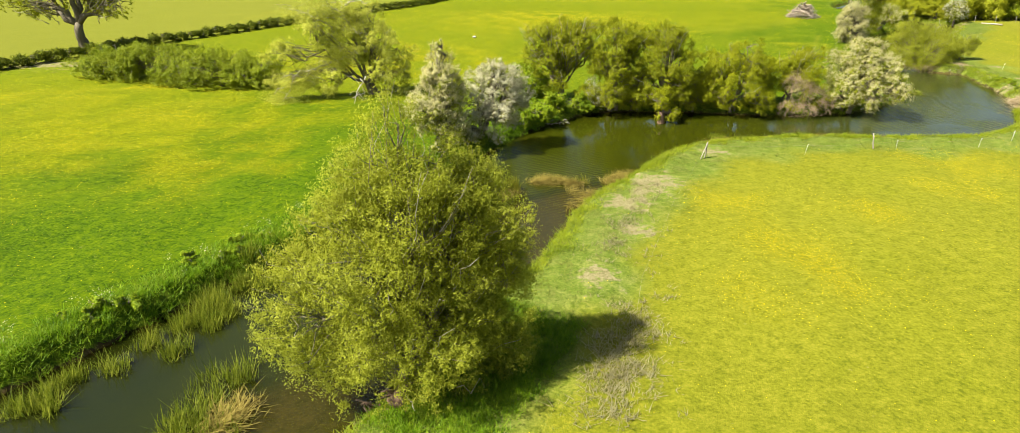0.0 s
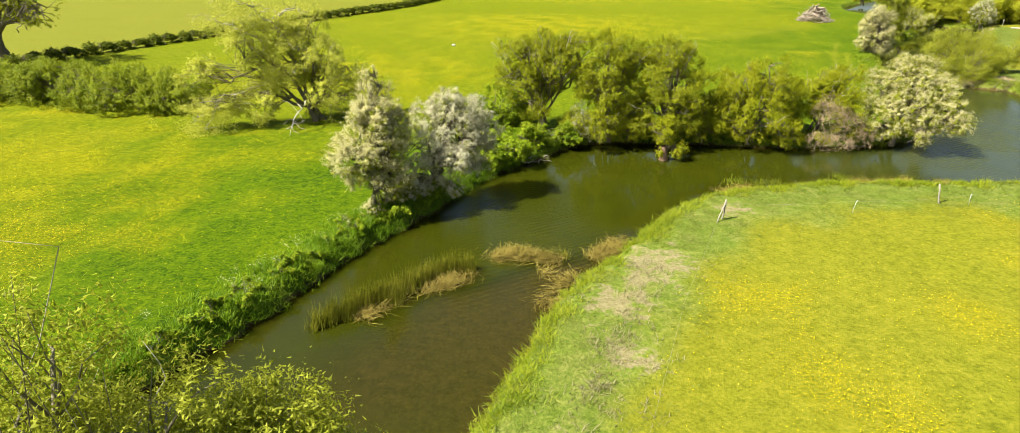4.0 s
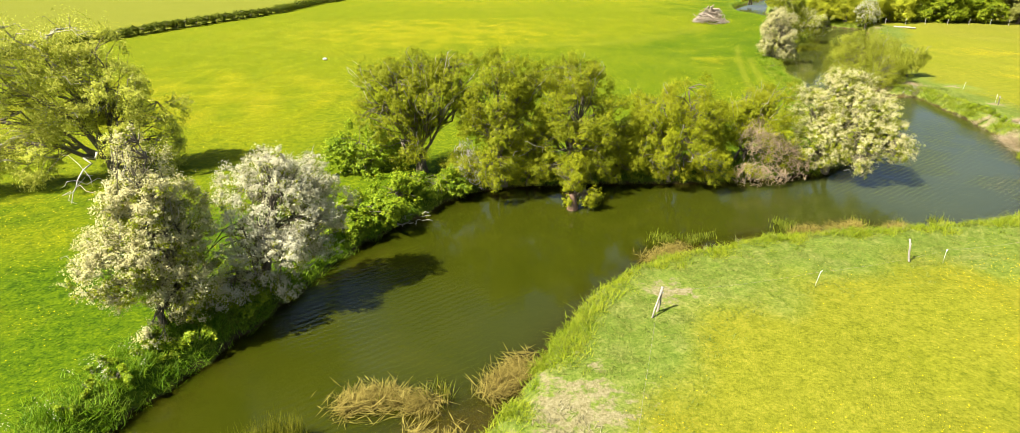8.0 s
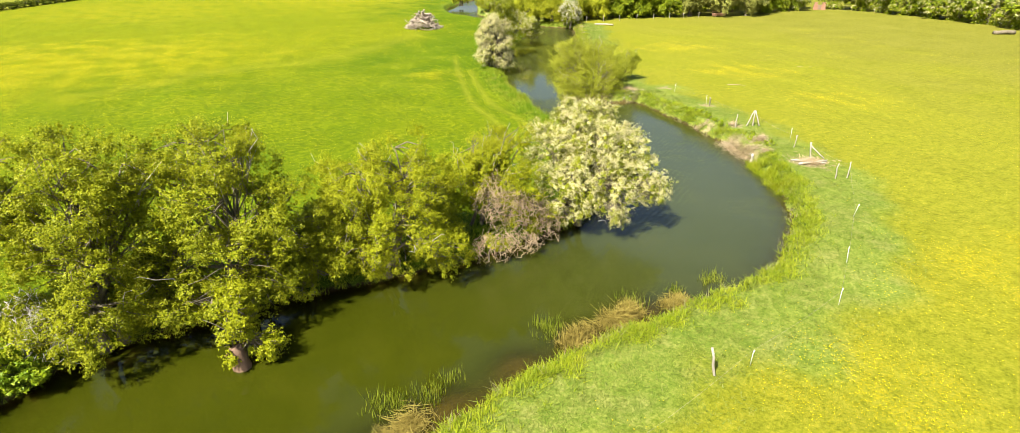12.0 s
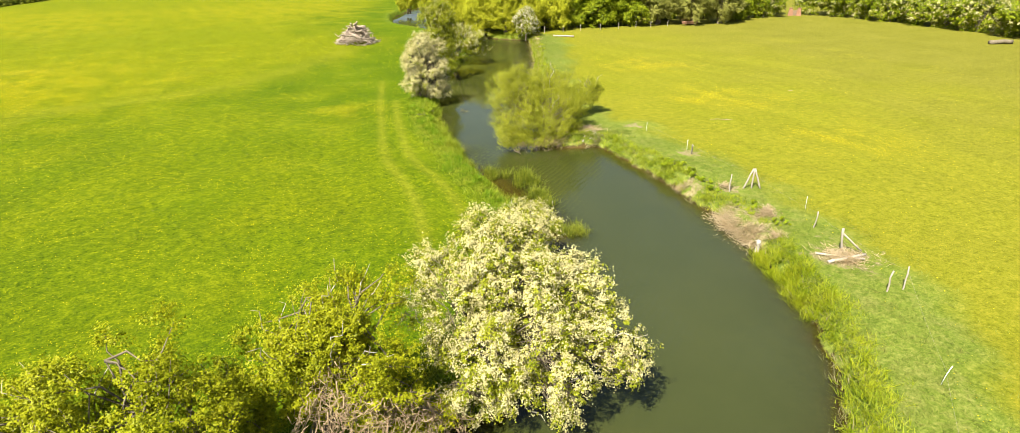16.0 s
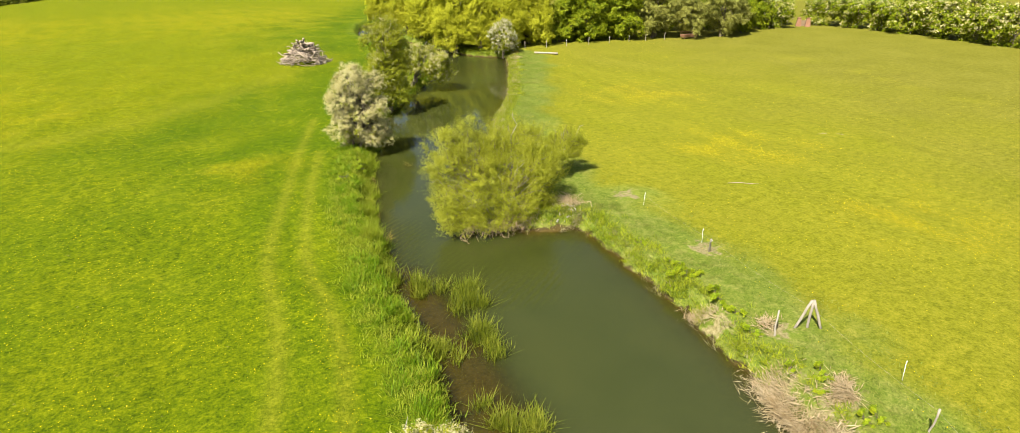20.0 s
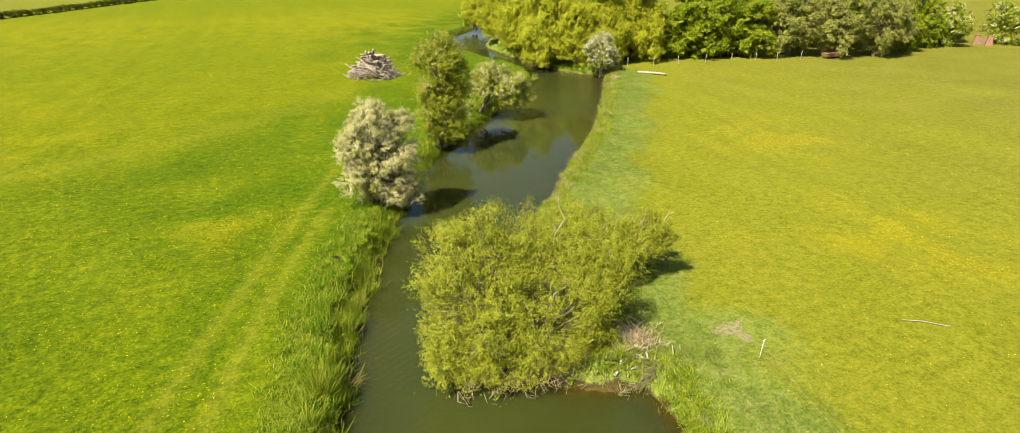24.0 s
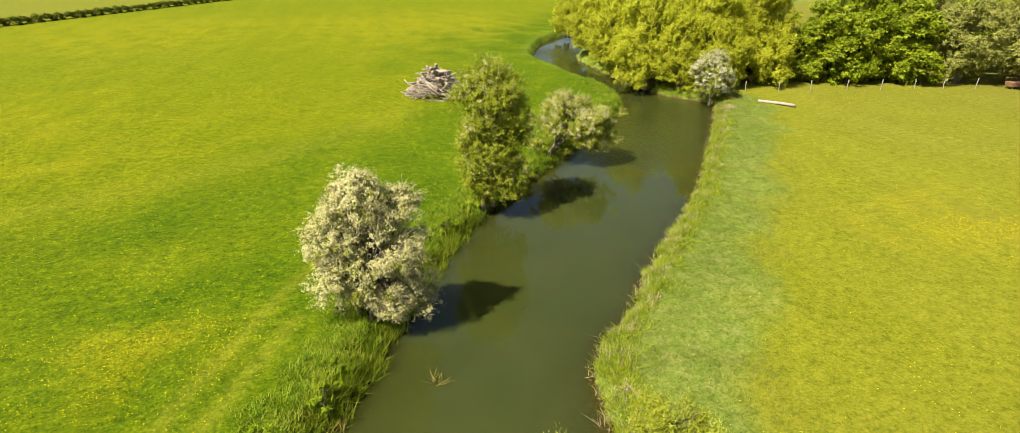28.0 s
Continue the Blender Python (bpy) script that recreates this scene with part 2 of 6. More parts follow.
    base = n.mix(thatch, base, n.ramp(fine, (0.38, (0.130, 0.125, 0.032)), (0.62, (0.225, 0.205, 0.075))))
    straw = n.ramp(fine, (0.36, (0.120, 0.103, 0.040)), (0.64, (0.226, 0.200, 0.103)))
    base = n.mix(n.step(n.maths("ADD", worn, n.maths("MULTIPLY", n.maths("SUBTRACT", n.noise(2.3, 4, 0.7), 0.5), 2.6)), 0.42, 0.85), base, straw)
    soil = n.ramp(tone, (0.38, (0.026, 0.019, 0.0075)), (0.62, (0.066, 0.050, 0.021)))
    wet = n.ramp(tone, (0.38, (0.040, 0.029, 0.008)), (0.62, (0.088, 0.064, 0.020)))
    edge = n.maths("ADD", shore, n.maths("MULTIPLY", n.maths("SUBTRACT", mid, 0.5), 0.7))
    colour = n.mix(n.step(edge, -0.06, 0.10), soil, base)
    colour = n.mix(n.step(edge, -0.22, -0.02), wet, colour)
    rise = n.maths("ADD", n.maths("MULTIPLY", fine, 0.6), n.maths("MULTIPLY", grain, 0.4))
    face = n.add("ShaderNodeBsdfPrincipled", ("Base Color", colour), ("Normal", n.bump(rise, 0.7, 0.08)), Roughness=0.95)
    face.inputs["Specular IOR Level"].default_value = 0.05
    return n.done(face.outputs[0])


def water_material():
    """Slow, silty river water: a mirror at low angles, murk with a little of the bed showing when looked into."""
    n = Nodes("silty_river_water")
    place = n.position()
    reach = n.add("ShaderNodeSeparateXYZ", ("Vector", place))
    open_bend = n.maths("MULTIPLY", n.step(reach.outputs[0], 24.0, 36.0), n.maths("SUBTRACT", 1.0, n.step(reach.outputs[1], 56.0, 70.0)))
    wind = n.maths("MAXIMUM", n.step(n.noise(0.04, 2), 0.47, 0.66), n.maths("MULTIPLY", open_bend, n.step(n.noise(0.25, 3), 0.3, 0.6)))
    long_way = n.add("ShaderNodeMapping", ("Vector", place), Scale=(1.0, 2.2, 1.0), Rotation=(0, 0, radians(35))).outputs[0]
    ripple = n.noise(4.2, 3, 0.55, long_way)
    comb = n.add("ShaderNodeTexWave", ("Vector", n.add("ShaderNodeMapping", ("Vector", place), Rotation=(0, 0, radians(62))).outputs[0]), Scale=1.0, Distortion=3.6, Detail=3.0)
    comb.inputs["Detail Scale"].default_value = 0.55
    height = n.maths("ADD", ripple, n.maths("MULTIPLY", comb.outputs["Fac"], 0.55))
    strength = n.maths("ADD", n.maths("MULTIPLY", wind, 0.5), 0.022)
    dents = n.add("ShaderNodeBump", ("Height", height), ("Strength", strength), Distance=0.06).outputs[0]
    silt = n.noise(0.30, 6, 0.66, None, 0.6)
    # Murk of the eastern reach, lifted and blued a little for missing sky sheen
    colour = n.ramp(silt, (0.3, (0.0265, 0.0335, 0.0065)), (0.5, (0.0305, 0.0375, 0.0080)), (0.75, (0.036, 0.042, 0.009)))
    across = reach.outputs[0]
    weed = n.step(n.noise(0.55, 6, 0.7, None, 0.4), 0.50, 0.68)
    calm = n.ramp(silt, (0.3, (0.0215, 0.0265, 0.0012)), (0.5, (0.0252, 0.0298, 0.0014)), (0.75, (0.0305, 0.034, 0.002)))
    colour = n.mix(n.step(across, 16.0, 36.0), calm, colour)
    # Western stream: clearer, darker water, with the bank plants' shade in its colour
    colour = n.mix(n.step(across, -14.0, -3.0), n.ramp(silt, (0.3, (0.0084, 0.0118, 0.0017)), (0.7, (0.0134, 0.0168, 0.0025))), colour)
    pool = n.maths("MULTIPLY", n.step(reach.outputs[1], 82.0, 96.0), weed)
    colour = n.mix(n.maths("MULTIPLY", pool, 0.55), colour, (0.040, 0.036, 0.006))
    # Open bend: a trace of bluish sky reflection mixed into the diffuse colour
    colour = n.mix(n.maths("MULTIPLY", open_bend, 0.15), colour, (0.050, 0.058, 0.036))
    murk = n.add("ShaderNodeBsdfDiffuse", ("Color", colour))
    clear = n.add("ShaderNodeBsdfTransparent", Color=(0.82, 0.78, 0.50, 1))
    seen = n.maths("MULTIPLY", n.maths("POWER", 2.718, n.maths("MULTIPLY", n.attribute("depth"), -2.6)), 0.9, True)
    depth = n.add("ShaderNodeMixShader", ("Fac", seen), (1, murk.outputs[0]), (2, clear.outputs[0]))
    mirror = n.add("ShaderNodeBsdfGlossy", ("Normal", dents), Roughness=0.03)
    fresnel = n.add("ShaderNodeFresnel", ("Normal", dents), IOR=1.33)
    both = n.add("ShaderNodeMixShader", ("Fac", fresnel.outputs[0]), (1, depth.outputs[0]), (2, mirror.outputs[0]))
    return n.done(both.outputs[0])


# ---- the river's two banks, and the lie of the land ----
WATER_Z = -0.85
LEFT_BANK = [(-90, -60), (-45, -8), (-30, 4), (-20.5, 12.5), (-16.5, 16.3), (-13, 22), (-10.6, 25.8), (-7.6, 30.6), (-5.6, 35.4), (-3.9, 38.5),
             (-2.2, 41.4), (0.7, 46.9), (4.2, 51.0), (7.6, 54.2), (13, 54.6), (18, 54.1), (22, 53.7), (27, 53.8), (31, 55.0), (35.0, 58.0), (37.3, 61),
             (39.2, 66), (40.6, 72), (42, 75.8), (43.8, 82), (47.9, 90.5), (50.9, 96.5), (55.8, 102.6), (63.2, 110.6), (70, 118),
             (74.6, 125), (75.6, 132), (75.2, 142), (75.2, 152), (79, 161.5), (86, 172), (110, 195), (200, 260)]
RIGHT_BANK = [(-70, -75), (-30, -20), (-16, 0), (-8, 9.5), (-4.2, 15.0), (-1.6, 20.0), (1.2, 25.0), (2.8, 29.2), (4.5, 32.8), (6.6, 35.3), (8.5, 38.2),
              (11, 41.2), (14, 43.3), (17.7, 44.3), (22, 44.9), (29, 44.9), (33.3, 45.1), (37.5, 47), (40.4, 48.9), (43, 51.5), (46.3, 56),
              (48.2, 60), (49.8, 64.2), (51.3, 69.5), (52.0, 73.2), (49.4, 74.5), (50.0, 76.2), (53.2, 80), (55.2, 87), (58.2, 90.1),
              (61.2, 93.8), (67.9, 101), (74.4, 109.4), (81, 118.5), (83.0, 122.6), (80.5, 127), (79.8, 134), (80, 143), (81, 151),
              (85, 158), (92, 168), (115, 185), (205, 250)]


def curve_through(points, steps=8):
    """A smooth line through the points."""
    p = np.array(points, float)
    p = np.vstack([2 * p[0] - p[1], p, 2 * p[-1] - p[-2]])
    t = np.linspace(0, 1, steps, endpoint=False)[:, None]
    a, b, c, d = (p[i:len(p) - 3 + i][:, None, :] for i in range(4))
    out = 0.5 * (2 * b + (c - a) * t + (2 * a - 5 * b + 4 * c - d) * t ** 2 + (3 * b - a - 3 * c + d) * t ** 3)
    return np.vstack([out.reshape(-1, p.shape[1]), p[-2][None]])


LEFT, RIGHT = curve_through(LEFT_BANK), curve_through(RIGHT_BANK)
RIVER = np.vstack([LEFT, RIGHT[::-1]])


def distance_to(line, p, closed=False):
    """The distance from each of the points p to a broken line."""
    a = line
    b = np.roll(line, -1, 0) if closed else None
    if not closed:
        a, b = line[:-1], line[1:]
    out = np.empty(len(p))
    d = b - a
    dd = np.maximum((d ** 2).sum(1), 1e-9)
    for i in range(0, len(p), 4000):
        q = p[i:i + 4000]
        rx, ry = q[:, 0:1] - a[:, 0], q[:, 1:2] - a[:, 1]
        k = np.clip((rx * d[:, 0] + ry * d[:, 1]) / dd, 0, 1)
        out[i:i + 4000] = np.sqrt(((rx - k * d[:, 0]) ** 2 + (ry - k * d[:, 1]) ** 2).min(1))
    return out


def inside(poly, p):
    """Which of the points p lie inside a polygon."""
    hit = np.zeros(len(p), bool)
    a, b = poly, np.roll(poly, -1, 0)
    for i in range(0, len(p), 4000):
        x, y = p[i:i + 4000, 0:1], p[i:i + 4000, 1:2]
        cross = ((a[:, 1] > y) != (b[:, 1] > y)) & (x < (b[:, 0] - a[:, 0]) * (y - a[:, 1]) / (b[:, 1] - a[:, 1] + 1e-12) + a[:, 0])
        hit[i:i + 4000] = cross.sum(1) % 2 == 1
    return hit


def waves(p, size, seed):
    """Smooth unevenness between -1 and 1 with features of about that size."""
    r = np.random.RandomState(seed)
    out = np.zeros(len(p))
    for _ in range(6):
        ang, ph, f = r.rand() * 6.283, r.rand() * 6.283, (0.6 + 0.9 * r.rand()) * 6.283 / size
        out += np.sin((p[:, 0] * math.cos(ang) + p[:, 1] * math.sin(ang)) * f + ph + 1.3 * np.sin((p[:, 1] - p[:, 0]) * f * 0.37 + ph))
    return out / 3.2


def shore_of(p):
    """Metres from the water's edge: positive on land, negative in the river; the edge is ragged."""
    p = np.asarray(p, float)[:, :2]
    d = distance_to(RIVER, p, True)
    return np.where(inside(RIVER, p), -d, d) + 0.16 * waves(p, 2.1, 3) + 0.10 * waves(p, 0.8, 4)


# Mud shelves: x, y, reach, top
SHELVES = [(2.4, 29.5, 4.2, -0.95), (0.4, 31.5, 2.8, -0.96), (3.2, 33.0, 2.4, -0.94), (-1.6, 27.5, 4.2, -0.97), (-6.8, 15.5, 3.0, -0.96), (5.0, 34.5, 2.5, -0.94),
           (15.0, 44.3, 1.7, -0.875), (17.5, 45.0, 1.5, -0.875), (20.5, 45.6, 1.4, -0.875), (23.5, 45.8, 1.3, -0.875), (26.5, 45.8, 1.6, -0.875),
           (40.0, 63.2, 1.5, -0.875), (40.3, 65.3, 1.6, -0.875), (40.8, 67.4, 1.7, -0.875), (41.2, 69.5, 1.7, -0.875), (41.6, 71.5, 1.6, -0.875), (42.0, 73.5, 1.3, -0.875), (51, 74.4, 1.2, -0.74)]


def height_of(p, shore):
    """The ground's height, from the place and its distance to the water."""
    p = np.asarray(p, float)[:, :2]
    k = np.clip(shore / 0.8, 0, 1)
    top = 0.05 * waves(p, 9.0, 7) + 0.03 * waves(p, 2.4, 8) + 0.012 * waves(p, 0.9, 9)
    land = WATER_Z + (top - WATER_Z) * (1 - (1 - k) ** 1.8)
    bed = WATER_Z - 0.95 * (1 - np.exp(np.minimum(shore, 0) / 1.4))
    for x, y, r, z in SHELVES:
        near = np.exp(-(((p[:, 0] - x) ** 2 + (p[:, 1] - y) ** 2) / r ** 2) ** 1.5)
        bed = np.maximum(bed, bed + (z + 0.015 * waves(p, 1.1, 11) - bed) * near)
    return np.where(shore > 0, np.maximum(land, bed), bed)


# Worn, strawy places: x, y, reach
WORN = [(6.2, 31.0, 1.5), (8.4, 34.2, 1.8), (6.1, 27.5, 1.0), (3.7, 22.9, 1.1), (13.6, 40.2, 1.0), (47.3, 57.3, 1.1), (47.0, 52.4, 1.5), (47.7, 58.8, 0.9), (48.6, 57.2, 0.8), (46.6, 56.0, 0.7),
        (53.9, 66.5, 0.9), (56.2, 73.7, 0.9), (50.2, 60.4, 0.7), (-52, 72, 4.0), (49.5, 62.3, 0.6), (7.4, 32.8, 1.0)]


def worn_of(p):
    out = np.zeros(len(p))
    for x, y, k in WORN:
        out = np.maximum(out, np.exp(-((p[:, 0] - x) ** 2 + (p[:, 1] - y) ** 2) / k ** 2))
    return np.clip(out + 0.35 * waves(p, 1.3, 51) * (out > 0.08), 0, 1)


# Where the buttercups stand thick: x, y, reach
GOLD = [(-28, 46, 14), (-20, 38, 7), (-40, 55, 12), (-14, 78, 16), (8, 118, 20), (62, 192, 26), (20, 190, 24), (40, 91, 3), (13, 24, 4), (12, 31, 2.5), (28, 38, 3.5),
        (26, 34, 2.5), (19, 30, 2.5), (70, 76, 5), (66, 62, 4), (40, 37, 6), (78, 92, 5)]


def gold_of(p):
    out = np.zeros(len(p))
    for x, y, k in GOLD:
        out = np.maximum(out, np.exp(-((p[:, 0] - x) ** 2 + (p[:, 1] - y) ** 2) / k ** 2))
    return np.clip(out * (0.75 + 0.6 * waves(p, 4.5, 33)) + 0.12 * waves(p, 9, 34) + 0.22 * np.clip((p[:, 1] - 92) / 30, 0, 1) * np.clip((p[:, 1] * 0.5 - p[:, 0]) / 8, 0, 1), 0, 1)


# Wheel marks and paler streaks in the grass: a line, its half width and its strength
TRACKS = [([(28, 55), (34.5, 68.5), (37, 77.5), (40.3, 85), (43.5, 92), (48, 101)], 0.3, 0.5), ([(30, 53.5), (36.6, 68.0), (38.4, 76.5), (41.5, 84.4), (45, 92)], 0.3, 0.5),
          ([(18, 105), (30, 106.5), (38, 110), (46, 116), (54, 124)], 1.6, 0.28), ([(8, 98), (18, 103), (28, 109)], 1.2, 0.2), ([(112, 104), (110, 90), (103, 78), (100, 68)], 0.5, 0.5), ([(-60, 130), (-20, 124), (20, 128)], 1.5, 0.15)]


def axis(low, high, step, far_low, far_high):
    """Grid lines: even between low and high, wider and wider beyond."""
    mid = list(np.arange(low, high, step))
    for sign, end in ((1, far_high), (-1, far_low)):
        v, s = (mid[-1] if sign > 0 else mid[0]), step
        extra = []
        while v * sign < end * sign:
            s *= 1.16
            v += sign * s
            extra.append(v)
        mid = mid + extra if sign > 0 else extra[::-1] + mid
    return np.array(mid)


def build_ground():
    gx, gy = axis(-22, 92, 0.45, -2600, 2600), axis(6, 172, 0.45, -2600, 2600)
    xx, yy = np.meshgrid(gx, gy)
    p = np.column_stack([xx.ravel(), yy.ravel()])
    shore = shore_of(p)
    z = height_of(p, shore)
    nx, ny = len(gx), len(gy)
    i = (np.arange(ny - 1)[:, None] * nx + np.arange(nx - 1)).ravel()
    mesh = bpy.data.meshes.new("ground")
    fill(mesh, np.column_stack([p, z]), np.column_stack([i, i + 1, i + nx + 1, i + nx]))
    side = np.clip((distance_to(LEFT, p) - distance_to(RIGHT, p)) / 6 + 0.5, 0, 1)
    dry = np.where(side > 0.5, np.clip((5.2 + 1.0 * waves(p, 7, 21) - shore) / 1.6, 0, 1), 0.25 * np.clip((2.2 - shore) / 1.2, 0, 1))
    worn = worn_of(p)
    hedge_x = np.interp(p[:, 1], [-2600, 42, 70, 85, 107, 152, 179, 243, 300, 2600], [-1100, -66, -55, -50, -41, -22, -14, 20, 52, 1300])
    field = np.clip((hedge_x - p[:, 0]) / 2, 0, 1)
    lush = (1 - side) * np.clip((16 + 9 * np.clip((48 - p[:, 1]) / 10, 0, 1) + 5 * np.clip((p[:, 1] - 80) / 15, 0, 1) + 5 * waves(p, 14, 22) - shore) / 12, 0, 1) * (0.72 + 0.28 * np.clip((66 - p[:, 1]) / 10, 0, 1) + 0.2 * np.clip((p[:, 1] - 80) / 12, 0, 1))
    lush = np.maximum(lush, 0.6 * (1 - side) * np.clip((p[:, 0] + 2) / 10, 0, 1) * np.clip((p[:, 1] - 56) / 6, 0, 1) * np.clip((116 - p[:, 1]) / 16, 0, 1) * (0.85 + 0.3 * waves(p, 12, 23)))
    lush = np.maximum(lush, np.exp(-((p[:, 0] + 17) / 9) ** 2 - ((p[:, 1] - 53) / 4.5) ** 2) * (0.7 + 0.3 * waves(p, 3, 24)))
    grazed = side * np.clip((p[:, 0] * 0.7 - p[:, 1] * 0.15 - 40 + 5 * waves(p, 16, 25)) / 24, 0, 1)
    track = np.zeros(len(p))
    for line, wide, k in TRACKS:
        track = np.maximum(track, k * np.exp(-(distance_to(curve_through(line), p) / wide) ** 2))
    for name, values in (("shore", shore), ("side", side), ("dry", dry), ("worn", worn), ("track", track), ("field", field), ("gold", gold_of(p)), ("lush", np.clip(lush, 0, 1)), ("grazed", grazed)):
        mesh.attributes.new(name, "FLOAT", "POINT").data.foreach_set("value", values.astype(np.float32))
    mesh.materials.append(ground_material())
    mesh.polygons.foreach_set("use_smooth", np.ones(len(mesh.polygons), bool))
    return tagged(new("ground", mesh), "green buttercup meadow with earthen river banks", "ground", kind="structure")


def fill(mesh, verts, faces):
    """Fills an empty mesh with vertices (n, 3) and faces (m, 3 or 4)."""
    m, k = faces.shape
    mesh.vertices.add(len(verts))
    mesh.vertices.foreach_set("co", np.ascontiguousarray(verts, np.float32).ravel())
    mesh.loops.add(m * k)
    mesh.loops.foreach_set("vertex_index", np.ascontiguousarray(faces, np.int32).ravel())
    mesh.polygons.add(m)
    mesh.polygons.foreach_set("loop_start", np.arange(0, m * k, k, dtype=np.int32))
    mesh.update(calc_edges=True)
    mesh.validate()


def piece(name, verts, faces, material, parent=None, label="", smooth=False):
    """One mesh object from arrays, under a thing where one is given."""
    mesh = bpy.data.meshes.new(name)
    fill(mesh, np.asarray(verts, float), np.asarray(faces))
    mesh.materials.append(material)
    if smooth:
        mesh.polygons.foreach_set("use_smooth", np.ones(len(mesh.polygons), bool))
    ob = new(name, mesh)
    ob.parent = parent
    return tagged(ob, label)


def thing(name, place, label, category, group=""):
    """An empty at a thing's foot."""
    ob = new(name)
    ob.location = place
    ob.empty_display_size = 0.3
    return tagged(ob, label, category, group)


def joined(parts):
    """Joins (verts, faces) pairs."""
    verts, faces, base = [], [], 0
    for v, f in parts:
        verts.append(v)
        faces.append(f + base)
        base += len(v)
    return np.vstack(verts), np.vstack(faces)


def tube(path, radii, sides=6):
    """A tapered tube along a path, closed at both ends by its narrowing."""
    path, radii = np.asarray(path, float), np.asarray(radii, float)
    t = np.gradient(path, axis=0)
    t /= np.linalg.norm(t, axis=1)[:, None] + 1e-9
    ref = np.array([0.31, 0.95, 0.05]) if abs(t[0][1]) < 0.8 else np.array([0.95, 0.31, 0.05])
    u = np.cross(t, ref)
    u /= np.linalg.norm(u, axis=1)[:, None] + 1e-9
    w = np.cross(t, u)
    a = np.arange(sides) * 2 * math.pi / sides
    rings = path[:, None, :] + radii[:, None, None] * (np.cos(a)[None, :, None] * u[:, None, :] + np.sin(a)[None, :, None] * w[:, None, :])
    k = len(path)
    verts = np.vstack([rings.reshape(-1, 3), path[0][None], path[-1][None]])
    faces = []
    for i in range(k - 1):
        for j in range(sides):
            j2 = (j + 1) % sides
            faces.append((i * sides + j, i * sides + j2, (i + 1) * sides + j2, (i + 1) * sides + j))
    for j in range(0, sides - 1, 2):
        j2, j3 = (j + 1) % sides, (j + 2) % sides
        faces.append((k * sides, j3, j2, j))
        faces.append((k * sides + 1, (k - 1) * sides + j, (k - 1) * sides + j2, (k - 1) * sides + j3))
    return verts, np.array(faces)


def bend(r, a, b, sag, n=7, wobble=0.05):
    """A bent way from a to b, bowed up by sag, with small kinks."""
    a, b = np.asarray(a, float), np.asarray(b, float)
    k = np.linspace(0, 1, n)[:, None]
    way = a + (b - a) * k
    way[:, 2] += sag * np.sin(k[:, 0] * math.pi)
    way[1:-1] += r.randn(n - 2, 3) * wobble * np.linalg.norm(b - a)
    return way


def unit(v):
    return v / (np.linalg.norm(v, axis=-1, keepdims=True) + 1e-9)


def leaf_quads(r, at, way, length, width, face=None, rounded=True):
    """Lozenge leaves at places, along ways, their upper sides turned towards face."""
    n = len(at)
    way = unit(way)
    towards = r.randn(n, 3) if face is None else unit(unit(face) + r.randn(n, 3) * 0.36)
    if face is not None:
        way = unit(way - towards * (way * towards).sum(1, keepdims=True) * 0.8)
    across = unit(np.cross(way, towards))
    l = (length * (0.6 + 0.8 * r.rand(n)))[:, None]
    w = (width * (0.6 + 0.8 * r.rand(n)))[:, None]
    if not rounded:
        v = np.stack([at + across * w * 0.5, at + way * l, at - across * w * 0.5], 1)
        return v.reshape(-1, 3), np.arange(n * 3).reshape(-1, 3)
    v = np.stack([at, at + way * l * 0.5 + across * w * 0.5, at + way * l, at + way * l * 0.5 - across * w * 0.5], 1)
    return v.reshape(-1, 3), np.arange(n * 4).reshape(-1, 4)


def blade_quads(r, at, height, width, lean=0.35):
    """Grass or reed blades that stand at places and lean over, narrowing to the tip."""
    n = len(at)
    ang = r.rand(n) * 6.283
    side = np.column_stack([np.cos(ang), np.sin(ang), np.zeros(n)])
    over = np.column_stack([np.cos(ang + 1.57 + r.randn(n) * 0.4), np.sin(ang + 1.57 + r.randn(n) * 0.4), np.zeros(n)])
    h = (height * (0.5 + 0.8 * r.rand(n)))[:, None]
    k = np.ravel(lean * (0.3 + r.rand(n, 1)))[:, None]
    w = width * (0.7 + 0.6 * r.rand(n))[:, None]
    up = np.array([0, 0, 1.0])
    tip = at + up * h * (1 - 0.3 * k) + over * h * k
    v = np.stack([at - side * w * 0.5, at + side * w * 0.5, tip], 1)
    return v.reshape(-1, 3), np.arange(n * 3).reshape(-1, 3)


